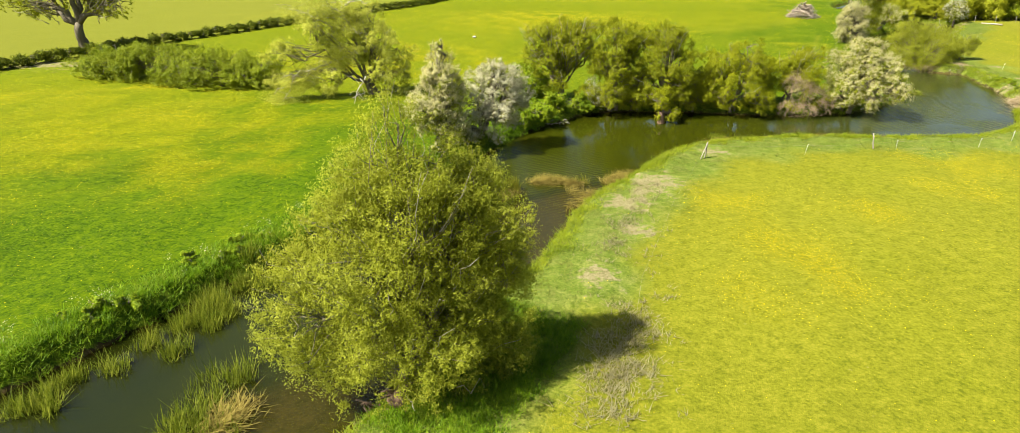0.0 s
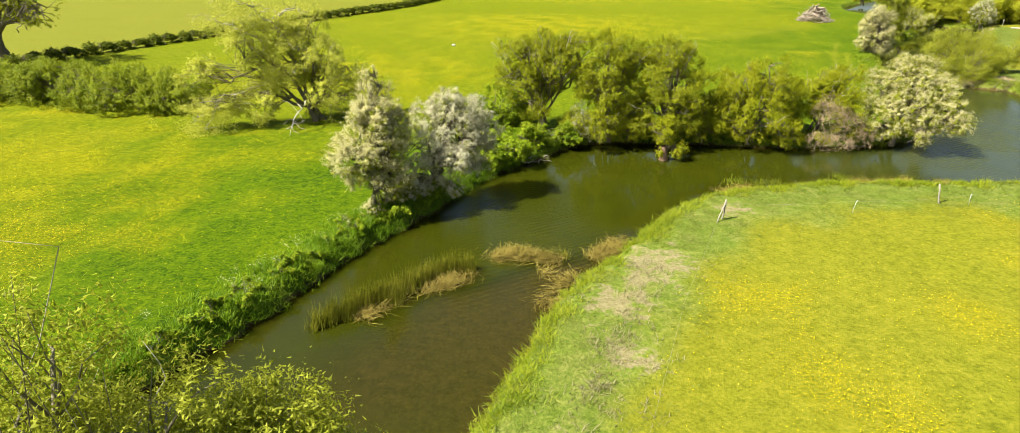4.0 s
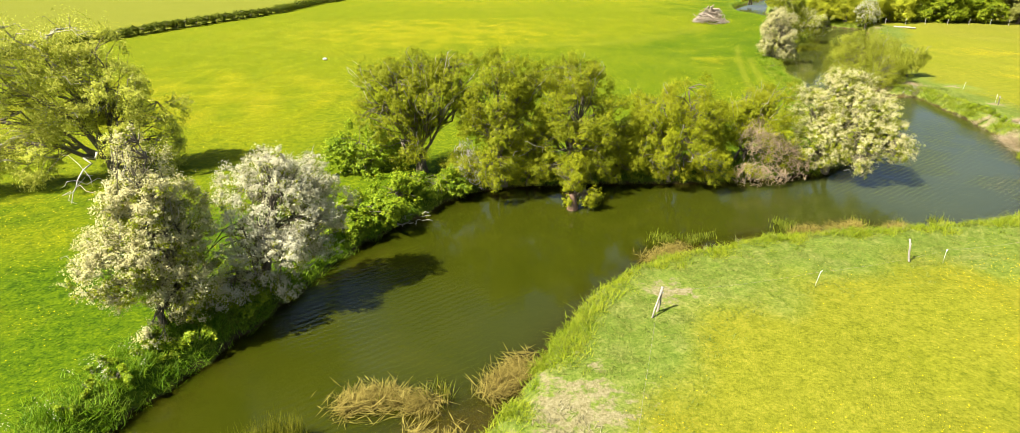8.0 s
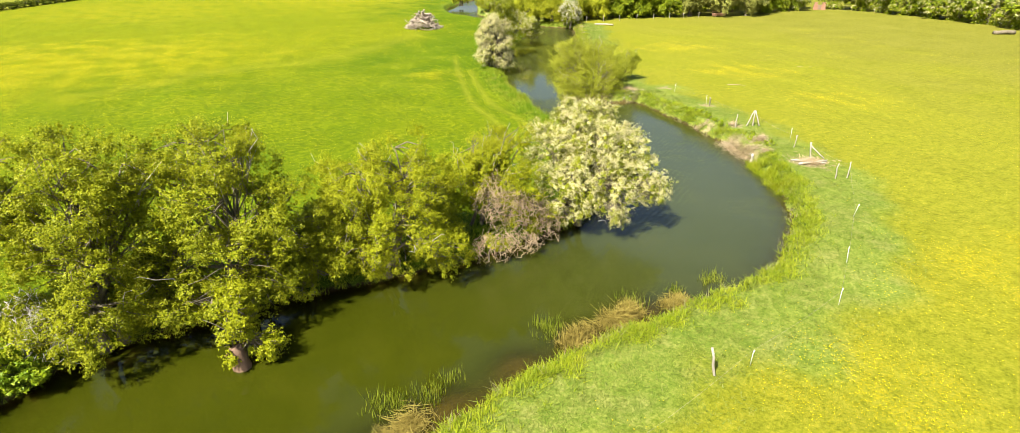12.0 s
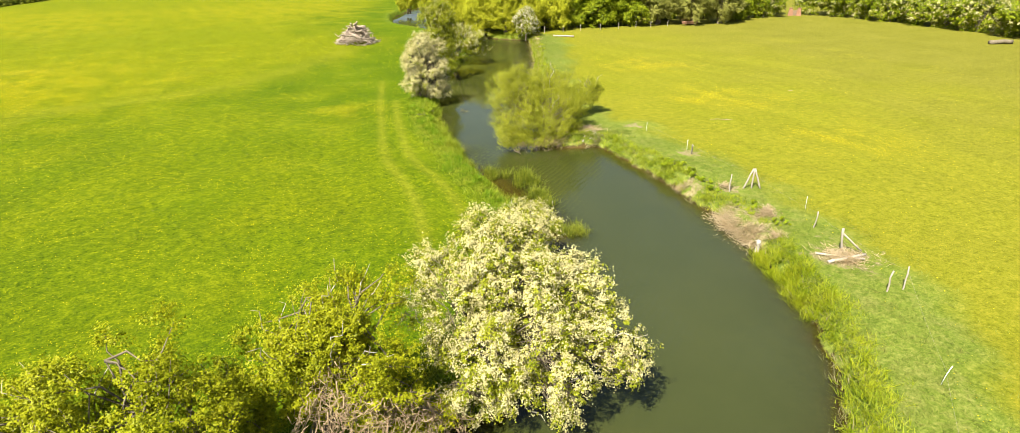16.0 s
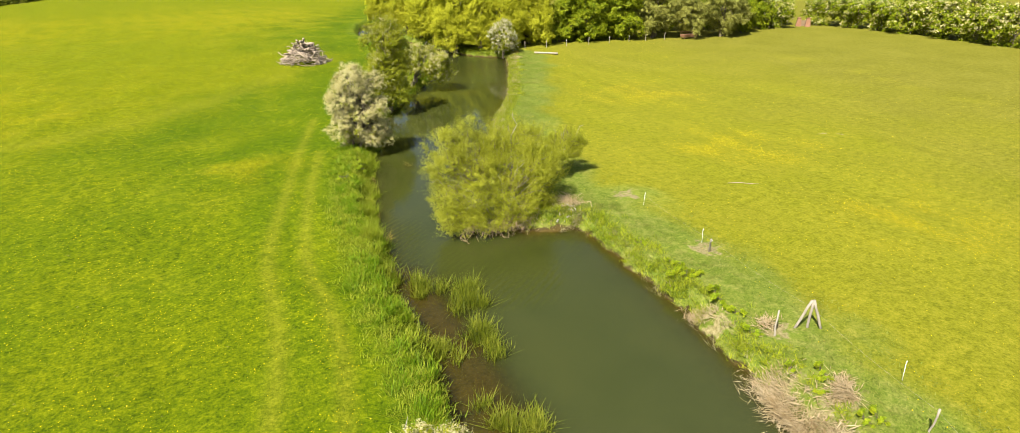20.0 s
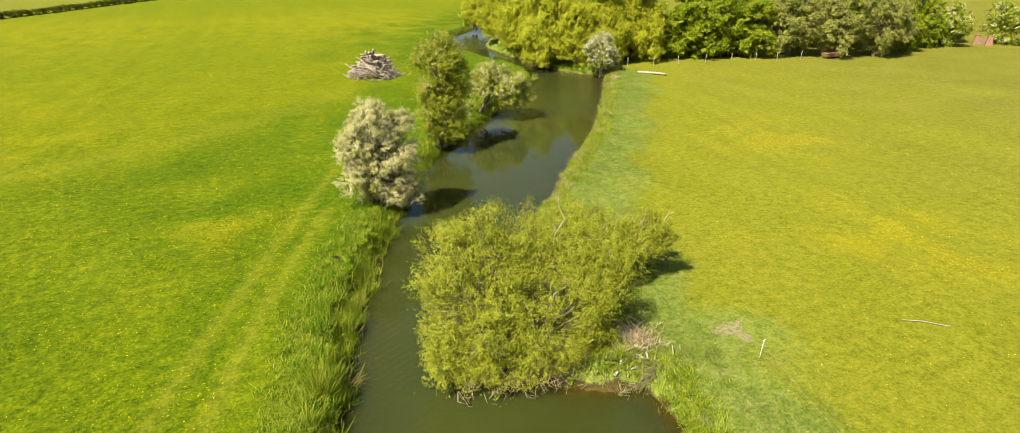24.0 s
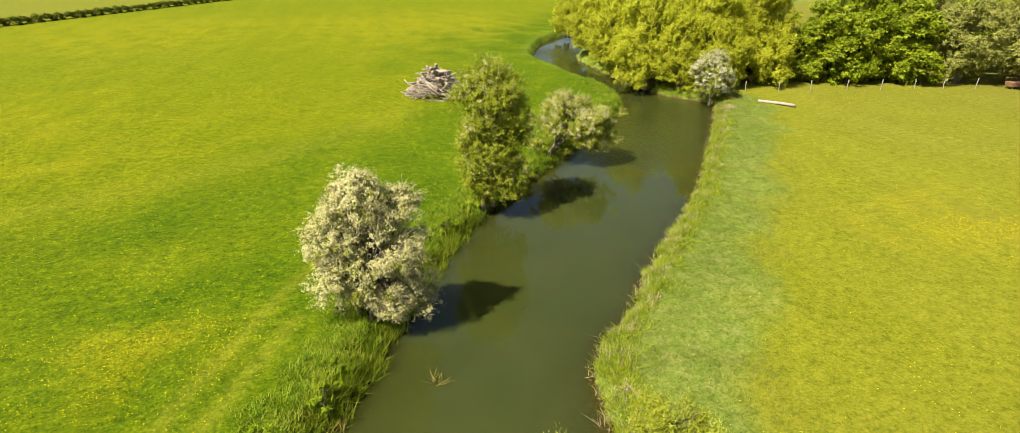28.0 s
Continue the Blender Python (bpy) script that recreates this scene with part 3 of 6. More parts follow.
def crown_points(r, lobes, n, hollow, ragged, floor, bough, stretch):
    """Places of leaf sprays in a crown. The crown is made of ellipsoid lobes, each lobe of billowing boughs with gaps between them, and the sprays
    lie over the outer and upper sides of the boughs. Also each spray's outward way and its lobe."""
    lobes = np.array(lobes, float)
    weight = (lobes[:, 3] * lobes[:, 4] * lobes[:, 5]) ** 0.67
    count = max(8, n // 13)
    which = r.choice(len(lobes), count, p=weight / weight.sum())
    d = unit(unit(r.randn(count, 3)) + np.array([0, 0, 0.2]))
    rad = hollow + (1 - hollow) * r.rand(count) ** 0.55 + ragged * np.clip(0.5 * r.randn(count), -0.8, 1.2)
    wide = bough * (0.45 + 1.0 * r.rand(count))
    rad = np.maximum(rad - 0.22 * wide / lobes[which, 3:6].mean(1), 0.1)
    centre = lobes[which, :3] + d * lobes[which, 3:6] * rad[:, None]
    share = wide ** 1.8
    mine = r.choice(count, n, p=share / share.sum())
    off = unit(unit(r.randn(n, 3)) + d[mine] * 0.55 + np.array([0, 0, 0.25]))
    at = centre[mine] + off * (wide[mine] * (0.35 + 0.65 * r.rand(n) ** 0.5))[:, None] * np.array([1, 1, stretch])
    keep = at[:, 2] > floor
    return at[keep], unit(off * 0.7 + d[mine] * 0.6)[keep], which[mine][keep]


def build_tree(name, label, category, place, lobes, leaf, bark=None, stems=1, stem_r=0.16, clumps=1000, per=40, clump=0.26, size=(0.09, 0.03), rise=0.3,
               blossom=None, bloom=0.0, bare=0, seed=1, group="", twig=0.012, hollow=0.5, ragged=0.2, floor=0.1, stem_top=None, twigs_per=24, bough=None, stretch=0.9, haze=0):
    """A tree or bush at a place. Lobes are relative to its foot: x, y, z, and three radii. haze: single leaves round the crown's edge."""
    r = np.random.RandomState(seed)
    bark = bark or BARK
    root = thing(name, place, label, category, group)
    centre = np.array(lobes)[:, :3].mean(0)
    bough = bough or 0.36 * np.array(lobes)[:, 3:6].mean()
    fork = np.array(stem_top if stem_top is not None else (centre[0] * 0.3, centre[1] * 0.3, max(0.25, centre[2] * 0.35)))
    for i in range(stems):
        a = 6.283 * i / stems + r.rand()
        foot = np.array([math.cos(a), math.sin(a), 0]) * (0.0 if stems == 1 else 0.25 + stem_r)
        foot[2] = -0.35
        way = bend(r, foot, fork + np.array([math.cos(a), math.sin(a), 0]) * (0.0 if stems == 1 else 0.25), 0.05, 6, 0.04)
        piece("trunk", *tube(way, np.linspace(1.25, 0.8, 6) * stem_r * np.array([1.3, 1.05, 1, 1, 1, 1]), 8), bark, root, smooth=True)
    at, out, which = crown_points(r, lobes, clumps, hollow, ragged, floor, bough, stretch)
    for i, lobe in enumerate(lobes):
        c = np.array(lobe[:3])
        way = bend(r, fork - np.array([0, 0, 0.1]), c + np.array([0, 0, lobe[5] * 0.45]), 0.12 * np.linalg.norm(c[:2] - fork[:2]), 8, 0.045)
        limb = piece("limb", *tube(way, np.linspace(0.72, 0.16, 8) * stem_r, 6), bark, root, smooth=True)
        mine = np.where(which == i)[0]
        twigs = []
        for j in mine[::max(1, len(mine) // twigs_per)]:
            start = way[r.randint(2, 8)]
            path = bend(r, start, at[j] + out[j] * clump * 0.5, 0.10, 4, 0.06)
            twigs.append(tube(path, np.linspace(3.0, 0.6, 4) * twig, 3))
        if twigs:
            tagged(piece("branch", *joined(twigs), bark, limb, smooth=True), kind="stuff")
    n = len(at) * per
    idx = np.repeat(np.arange(len(at)), per)
    shoot = unit(out * 0.8 + np.array([0, 0, rise]) + r.randn(len(at), 3) * 0.35)
    scale = (0.55 + 0.9 * r.rand(len(at)))[idx][:, None]
    along = (r.rand(n, 1) - 0.35) * clump * 1.8 * scale
    pos = at[idx] + shoot[idx] * along + r.randn(n, 3) * clump * 0.3 * scale * np.array([1, 1, 0.8])
    ways = shoot[idx] * 0.7 + r.randn(n, 3) * 0.6
    if haze:
        j = r.randint(0, len(at), haze)
        pos = np.vstack([pos, at[j] + out[j] * bough * 0.5 * r.rand(haze, 1) + r.randn(haze, 3) * bough * 0.3])
        ways, idx = np.vstack([ways, r.randn(haze, 3) + np.array([0, 0, rise])]), np.concatenate([idx, j])
    keep = pos[:, 2] > floor - 0.15
    pos, ways, idx = pos[keep], ways[keep], idx[keep]
    face = unit(pos - at[idx]) * 0.6 + out[idx] * 0.5 + np.array([0, 0, 0.45])
    if blossom is not None:
        flower = r.rand(len(at))[idx] * 0.8 + r.rand(len(pos)) * 0.3 + out[idx, 2] * 0.12 > 1 - bloom
        v, f = leaf_quads(r, pos[flower] + out[idx[flower]] * 0.05, r.randn(flower.sum(), 3), size[0] * 0.8, size[0] * 0.8, face[flower], False)
        tagged(piece("blossom", v, f, blossom, root, "dense creamy white blossom"), kind="stuff")
        pos, ways, face = pos[~flower], ways[~flower], face[~flower]
    tagged(piece("crown", *leaf_quads(r, pos, ways, size[0], size[1] * 1.5, face, False), leaf, root), kind="stuff")
    if bare:
        twigs = []
        for _ in range(bare):
            j = r.randint(len(at))
            twigs.append(tube(bend(r, at[j] * np.array([0.7, 0.7, 0.8]), at[j] + out[j] * clump * 1.8 + np.array([0, 0, 0.25]), 0.15, 5, 0.07), np.linspace(2.2, 0.4, 5) * twig, 4))
        tagged(piece("dead_twig", *joined(twigs), PALE_BARK, root, "bare grey twigs"), kind="stuff")
    return root


ground = build_ground()
water_mesh = bpy.data.meshes.new("water")


def build_water():
    """One sheet at the water's level that runs under both banks, and knows how deep the bed lies below it."""
    gx, gy = axis(-30, 95, 0.5, -130, 230), axis(0, 176, 0.5, -90, 280)
    xx, yy = np.meshgrid(gx, gy)
    p = np.column_stack([xx.ravel(), yy.ravel()])
    shore = shore_of(p)
    depth = WATER_Z - height_of(p, shore)
    nx, ny = len(gx), len(gy)
    i = (np.arange(ny - 1)[:, None] * nx + np.arange(nx - 1)).ravel()
    cells = np.column_stack([i, i + 1, i + nx + 1, i + nx])
    span = np.maximum(np.diff(gx)[None, :], np.diff(gy)[:, None]).ravel()
    cells = cells[shore[cells].min(1) < 0.8 + span]
    used, faces = np.unique(cells, return_inverse=True)
    fill(water_mesh, np.column_stack([p, np.full(len(p), WATER_Z)])[used], faces.reshape(-1, 4))
    water_mesh.attributes.new("depth", "FLOAT", "POINT").data.foreach_set("value", depth[used].astype(np.float32))
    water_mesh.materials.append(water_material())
    return tagged(new("water", water_mesh), "slow green-brown silty river water", "water", kind="structure")


build_water()

# ---- trees and bushes along the river, in the order of the flight ----
build_tree("willow_tree", "bushy yellow-green crack willow leaning over the river edge", "tree", (-3.4, 15.8, -0.5),
           [(0.44, 0.36, 8.35, 0.68, 0.61, 0.73), (-0.38, 0.49, 7.22, 1.14, 1.16, 0.94), (1.39, 0.46, 7.15, 1.08, 0.96, 0.87), (0.34, 0.03, 6.32, 1.71, 1.74, 1.21), (-1.18, -0.03, 5.82, 1.13, 1.16, 0.9),
            (2.03, 0.7, 5.74, 1.13, 1.01, 0.97), (-2.21, -0.34, 4.4, 0.98, 0.99, 0.93), (-0.37, -0.74, 4.63, 1.39, 1.41, 1.25), (1.34, 0.67, 3.77, 2.11, 1.55, 1.64), (2.57, 1.13, 3.08, 1.42, 1.03, 1.31),
            (-2.81, -0.51, 2.89, 1.06, 0.95, 0.87), (-1.56, -0.14, 1.88, 1.44, 1.28, 0.92), (0.46, -0.55, 2.21, 2.06, 1.51, 1.31), (2.15, 0.63, 0.92, 1.84, 1.35, 1.15), (1.62, 1.14, 2.03, 1.59, 1.16, 1.13),
            (2.96, 1.12, 1.44, 1.13, 0.81, 1.1), (-2.03, -0.28, 1.34, 1.09, 0.97, 0.54), (2.47, 1.14, 6.6, 0.57, 0.57, 0.6), (2.93, 1.41, 5.89, 0.55, 0.55, 0.65), (2.11, 1.04, 5.73, 0.64, 0.64, 0.77),
            (3.04, 1.48, 4.81, 0.51, 0.51, 0.67), (1.8, 0.97, 6.7, 0.46, 0.46, 0.47), (3.03, 0.79, 5.43, 0.72, 0.72, 0.85), (3.44, 0.96, 4.19, 0.66, 0.66, 0.83), (2.32, 0.5, 4.61, 0.72, 0.72, 0.87)],
           WILLOW, OLIVE_BARK, stems=3, stem_r=0.15, clumps=9800, per=27, clump=0.22, size=(0.078, 0.019), rise=1.0, bare=90, seed=11, twig=0.008, hollow=0.4, ragged=0.35, bough=0.5, stretch=1.25, twigs_per=16, haze=16000)
build_tree("hawthorn_bush", "tall hawthorn in cream blossom with dead grey twigs", "bush", (-4.6, 40.6, -0.15),
           [(0.21, 0.08, 6.45, 0.32, 0.32, 0.67), (-0.07, 0.29, 4.89, 1.09, 1.09, 1.13), (-0.27, 0.12, 3.25, 1.64, 1.64, 1.6), (0.58, -0.22, 1.72, 1.14, 1.14, 1.01), (-0.75, -0.48, 2.57, 1.15, 1.15, 1.23),
            (-0.06, -0.55, 0.92, 0.92, 0.92, 0.59), (0.64, 0.87, 3.34, 0.95, 0.95, 1.33)],
           THORN, stems=2, stem_r=0.12, clumps=2900, per=36, clump=0.17, size=(0.064, 0.037), rise=0.2, blossom=BLOSSOM, bloom=0.64, bare=60, seed=12, group="hawthorns along the river", ragged=0.3, bough=0.42, haze=2000)
build_tree("hawthorn_bush", "spreading hawthorn covered in white blossom", "bush", (-2.4, 42.5, -0.4),
           [(1.39, 0.85, 4.12, 1.72, 1.47, 1.64), (2.22, 1.36, 3.34, 1.52, 1.3, 1.34), (0.04, 0.01, 2.71, 1.77, 1.5, 1.47), (1.19, -0.02, 1.95, 1.72, 1.47, 1.38), (1.68, 0.82, 5.35, 0.85, 0.72, 0.72),
            (-0.71, -0.99, 1.26, 1.14, 0.97, 0.73), (2.44, 1.1, 2.06, 1.09, 0.93, 1.19)],
           THORN, stems=2, stem_r=0.13, clumps=2400, per=36, clump=0.17, size=(0.064, 0.037), rise=0.1, blossom=PINKISH, bloom=0.74, bare=90, seed=13, group="hawthorns along the river", ragged=0.3, bough=0.42, haze=2000)
for k, (x, y, w, h) in enumerate([(1.6, 49.2, 1.5, 1.1), (0.2, 47.6, 1.2, 0.9), (3.0, 51.4, 1.3, 1.3), (-3.2, 42.0, 1.2, 0.8), (1.0, 56.5, 2.2, 2.6), (5.4, 53.0, 1.4, 1.0)]):
    build_tree("bramble_bush", "low bright green bramble and nettle clump on the bank", "bush", (x, y, -0.35),
               [(0, 0, h * 0.5, w, w * 0.8, h * 0.7), (0.6 * w, 0.4, h * 0.4, w * 0.7, w * 0.6, h * 0.6)],
               NETTLE, stems=2, stem_r=0.04, clumps=int(180 * w * w), per=31, clump=0.17, size=(0.10, 0.06), rise=0.4, seed=20 + k, group="brambles on the bank", twig=0.007)

build_tree("fallen_willow", "pale green willow with collapsed bare limbs", "tree", (-12.6, 57.8, 0),
           [(0.19, 0.4, 4.84, 2.67, 2.67, 2.03), (0.68, -0.05, 2.69, 2.37, 2.37, 1.9), (-2.03, -0.17, 3.77, 2.25, 2.25, 1.7), (2.18, 1.2, 3.22, 1.51, 1.51, 1.53), (1.69, 0.47, 1.28, 1.6, 1.6, 1.28),
            (-0.25, 0.55, 6.4, 1.75, 1.75, 0.96), (0.09, -0.4, 0.9, 1.65, 1.65, 1.01),
            (-6.73, -2.72, 3.23, 1.91, 1.91, 1.52), (-4.63, -1.87, 5.49, 2.09, 2.09, 1.44), (-3.48, -1.4, 1.66, 2.02, 2.02, 1.53), (-6.47, -2.61, 1.64, 1.78, 1.78, 0.86), (-2.04, -0.82, 6.05, 1.61, 1.61, 1.36)],
           PALE_WILLOW, stems=3, stem_r=0.2, clumps=2300, per=30, clump=0.26, size=(0.12, 0.034), rise=-0.2, bare=60, seed=31, twig=0.012, hollow=0.4, ragged=0.3, bough=0.5, haze=5000)
for k, (x, y, h, w) in enumerate([(-42.0, 65.0, 2.4, 2.6), (-39.0, 64.2, 3.0, 3.0), (-35.5, 63.0, 3.4, 3.2), (-31.5, 62.0, 3.3, 3.2), (-28.0, 60.8, 3.0, 3.0), (-24.5, 60.6, 2.6, 2.6)]):
    build_tree("scrub_bush", "dense green scrub bush in a row on the meadow", "bush", (x, y, -0.05),
               [(0, 0, h * 0.45, w, w * 0.75, h * 0.55), (0.9, 0.6, h * 0.6, w * 0.7, w * 0.6, h * 0.45), (-1.0, -0.5, h * 0.35, w * 0.7, w * 0.7, h * 0.5)],
               SCRUB, stems=3, stem_r=0.06, clumps=1000, per=40, clump=0.22, size=(0.095, 0.038), rise=0.7, seed=40 + k, group="row of scrub bushes", twig=0.01)


def build_oak():
    """A field oak just coming into leaf: a bare spreading frame with a thin haze of leaves."""
    build_tree("oak_tree", "large spreading oak just coming into leaf, by the hedge", "tree", (-53.7, 81.2, -0.05),
               [(-3.5, -0.5, 6.6, 3.6, 3.2, 2.0), (3.4, 0.5, 6.8, 3.2, 3.0, 2.2), (0, 0, 9.6, 4.6, 4.2, 2.8), (-6.0, 0.6, 5.4, 2.4, 2.2, 1.4), (5.6, -0.4, 5.8, 2.0, 2.0, 1.6), (0.5, 2.4, 7.8, 3, 3, 2.4)],
               SALLOW, bark=BARK, stems=1, stem_r=0.55, clumps=1040, per=20, clump=0.37, size=(0.16, 0.09), rise=0.3, bare=75, seed=50, twig=0.028, stem_top=(-0.2, 0, 3.6))


build_oak()
build_tree("sallow_tree", "multi-stemmed green sallow tree with open lower trunks", "tree", (4.6, 55.4, -0.1),
           [(-1.59, 0.1, 5.39, 1.96, 1.76, 1.21), (0.18, 0.55, 5.84, 1.89, 1.69, 1.05), (2.11, 0.09, 5.79, 1.63, 1.46, 1.05), (-2.01, -0.59, 3.99, 1.53, 1.38, 0.8), (1, -0.87, 4.76, 1.76, 1.58, 1.04),
            (-0.87, -0.12, 3.08, 1.57, 1.4, 1.01), (-1.14, -0.71, 1.73, 1.22, 1.09, 1.25), (0.28, 0.85, 3.04, 1.16, 1.04, 0.85), (2.46, 0.38, 4.42, 1.12, 1.02, 0.91)],
           DARK_SALLOW, stems=4, stem_r=0.11, clumps=2500, per=40, clump=0.20, size=(0.062, 0.033), rise=0.05, bare=60, seed=61, group="sallows on the far bank", stem_top=(-0.1, 0.1, 1.1), bough=0.55, ragged=0.28, twig=0.016, haze=2500)
build_tree("sallow_tree", "dense rounded green sallow tree hanging over the water", "tree", (8.8, 54.4, -0.3),
           [(0.24, 0.12, 6.09, 1.76, 1.55, 1.09), (0.08, -0.36, 4.46, 1.96, 1.72, 1.6), (-0.31, -0.91, 2.76, 1.88, 1.65, 1.71), (-0.43, -1.3, 1.3, 1.81, 1.58, 0.94), (1.7, 0.31, 5.49, 1.69, 1.49, 1.18),
            (1.25, -0.02, 3.28, 1.34, 1.18, 1.9), (-1.31, 0.14, 3.46, 1.05, 0.92, 1.12)],
           DARK_SALLOW, stems=3, stem_r=0.16, clumps=2400, per=40, clump=0.20, size=(0.062, 0.033), rise=0.05, bare=20, seed=62, group="sallows on the far bank", bough=0.5, haze=2500)
build_tree("sallow_tree", "dense rounded green sallow tree hanging over the water", "tree", (13.3, 54.2, -0.3),
           [(-0.46, 0.6, 5.82, 2.16, 1.91, 1.02), (0.8, 0.06, 5.11, 1.8, 1.58, 1.36), (-0.02, -0.55, 3.85, 2.35, 2.07, 1.45), (1.38, -0.31, 3.53, 1.81, 1.59, 1.8), (-0.49, -1.15, 2.15, 2.45, 2.15, 1.37),
            (1.98, -0.57, 2.08, 1.16, 1.01, 1.83), (-1.75, 1.05, 5.39, 1.34, 1.19, 0.85), (-1.84, 0.25, 1.92, 1.37, 1.2, 1.6), (-1.3, -1.45, 0.66, 1.62, 1.43, 0.79), (0.8, -1.19, 0.93, 1.72, 1.51, 0.79)],
           DARK_SALLOW, stems=3, stem_r=0.16, clumps=3000, per=40, clump=0.19, size=(0.062, 0.032), rise=0.05, bare=30, seed=63, group="sallows on the far bank", bough=0.5, haze=3000)
build_tree("sallow_bush", "rounded yellow-green sallow bush on the bank", "bush", (19.2, 54, -0.3),
           [(-0.67, 0.59, 3.52, 1.89, 1.95, 1.44), (0.79, 0.29, 4.62, 1.6, 1.65, 1.15), (1.19, -0.43, 3.29, 1.6, 1.65, 1.87), (-1.32, -0.11, 1.98, 1.53, 1.59, 1.72), (0.24, -0.89, 1.79, 2.04, 2.1, 1.88),
            (1.68, -1.62, 1.02, 1.14, 1.19, 0.99), (-1.43, -0.38, 0.61, 1.27, 1.31, 0.92), (2.16, -0.63, 3.03, 0.98, 1.01, 1.33)],
           SALLOW, stems=3, stem_r=0.10, clumps=2500, per=40, clump=0.19, size=(0.06, 0.031), rise=0.2, bare=20, seed=64, group="sallows on the far bank", bough=0.46, haze=3000)
build_tree("sallow_bush", "olive green sallow bush behind dead brush", "bush", (24.2, 55.2, -0.2),
           [(0.07, 0.3, 3.53, 1.67, 1.72, 1.11), (1.19, -0.55, 3.51, 1.63, 1.69, 1.28), (1.31, -1.3, 2.36, 1.35, 1.4, 1.19), (-0.26, 0.02, 2.44, 1.12, 1.16, 1.22), (0.49, -0.62, 2.39, 1.38, 1.43, 1.39),
            (1.95, -1.66, 1, 1, 1.03, 1.11)],
           SALLOW, stems=3, stem_r=0.09, clumps=1700, per=40, clump=0.19, size=(0.06, 0.031), rise=0.2, bare=40, seed=65, group="sallows on the far bank", bough=0.46, haze=2500)
for k, (x, y, w, h) in enumerate([(11.0, 54.6, 1.5, 3.0), (16.2, 54.4, 1.5, 3.0), (21.8, 54.6, 1.4, 3.2), (17.6, 55.8, 1.6, 3.4), (6.7, 54.6, 1.2, 1.5)]):
    build_tree("sallow_bush", "low dark green sallow bush filling the gap under taller sallows", "bush", (x, y, -0.4),
               [(0, 0, h * 0.4, w, w, h * 0.42), (0.2, 0.4, h * 0.72, w * 0.8, w * 0.8, h * 0.3), (-0.3, -0.7, h * 0.22, w * 0.9, w * 0.7, h * 0.24)],
               DARK_SALLOW, stems=2, stem_r=0.06, clumps=800, per=40, clump=0.19, size=(0.062, 0.033), rise=0.4, seed=160 + k, group="sallows on the far bank", bough=0.45, haze=800)
build_tree("hawthorn_bush", "broad domed hawthorn smothered in cream blossom over the water", "bush", (29.3, 54.2, -0.3),
           [(0.83, 0.14, 4.4, 1.69, 1.69, 1.2), (-0.49, 0.72, 3.19, 1.53, 1.53, 1.39), (1.02, -0.72, 3.43, 1.88, 1.88, 1.42), (2.32, -1.28, 3.24, 1.2, 1.2, 1.18), (-0.48, -0.52, 1.76, 1.57, 1.57, 1.23),
            (0.94, -1.89, 2.04, 1.52, 1.52, 1.26), (2.78, -2.21, 2.41, 1.05, 1.05, 0.81), (2.96, -2.83, 1.9, 0.65, 0.65, 0.66), (1.12, -2.51, 0.9, 0.5, 0.5, 0.63), (-1.16, -0.65, 0.84, 0.69, 0.69, 0.55)],
           THORN, stems=3, stem_r=0.15, clumps=4600, per=36, clump=0.17, size=(0.06, 0.038), rise=-0.5, blossom=BLOSSOM, bloom=0.50, bare=10, twigs_per=36, seed=66, group="hawthorns along the river", hollow=0.6, floor=0.2, bough=0.42, stretch=1.2, haze=3000)
build_tree("hawthorn_bush", "small hawthorn in patchy cream blossom on the bank", "bush", (35.8, 60.5, -0.3),
           [(-0.14, 0.71, 1.94, 0.69, 0.69, 0.67), (0.69, 0.62, 1.95, 0.75, 0.75, 0.53), (-0.57, 0.28, 1.3, 0.8, 0.8, 0.76), (-0.36, -0.36, 1.1, 0.71, 0.71, 0.61), (0.79, -0.07, 1.68, 0.53, 0.53, 0.53),
            (-0.96, 0.79, 1.39, 0.44, 0.44, 0.48)],
           THORN, stems=2, stem_r=0.06, clumps=900, per=40, clump=0.15, size=(0.052, 0.034), rise=0.1, blossom=BLOSSOM, bloom=0.42, bare=20, seed=67, group="hawthorns along the river", bough=0.3, haze=1000)
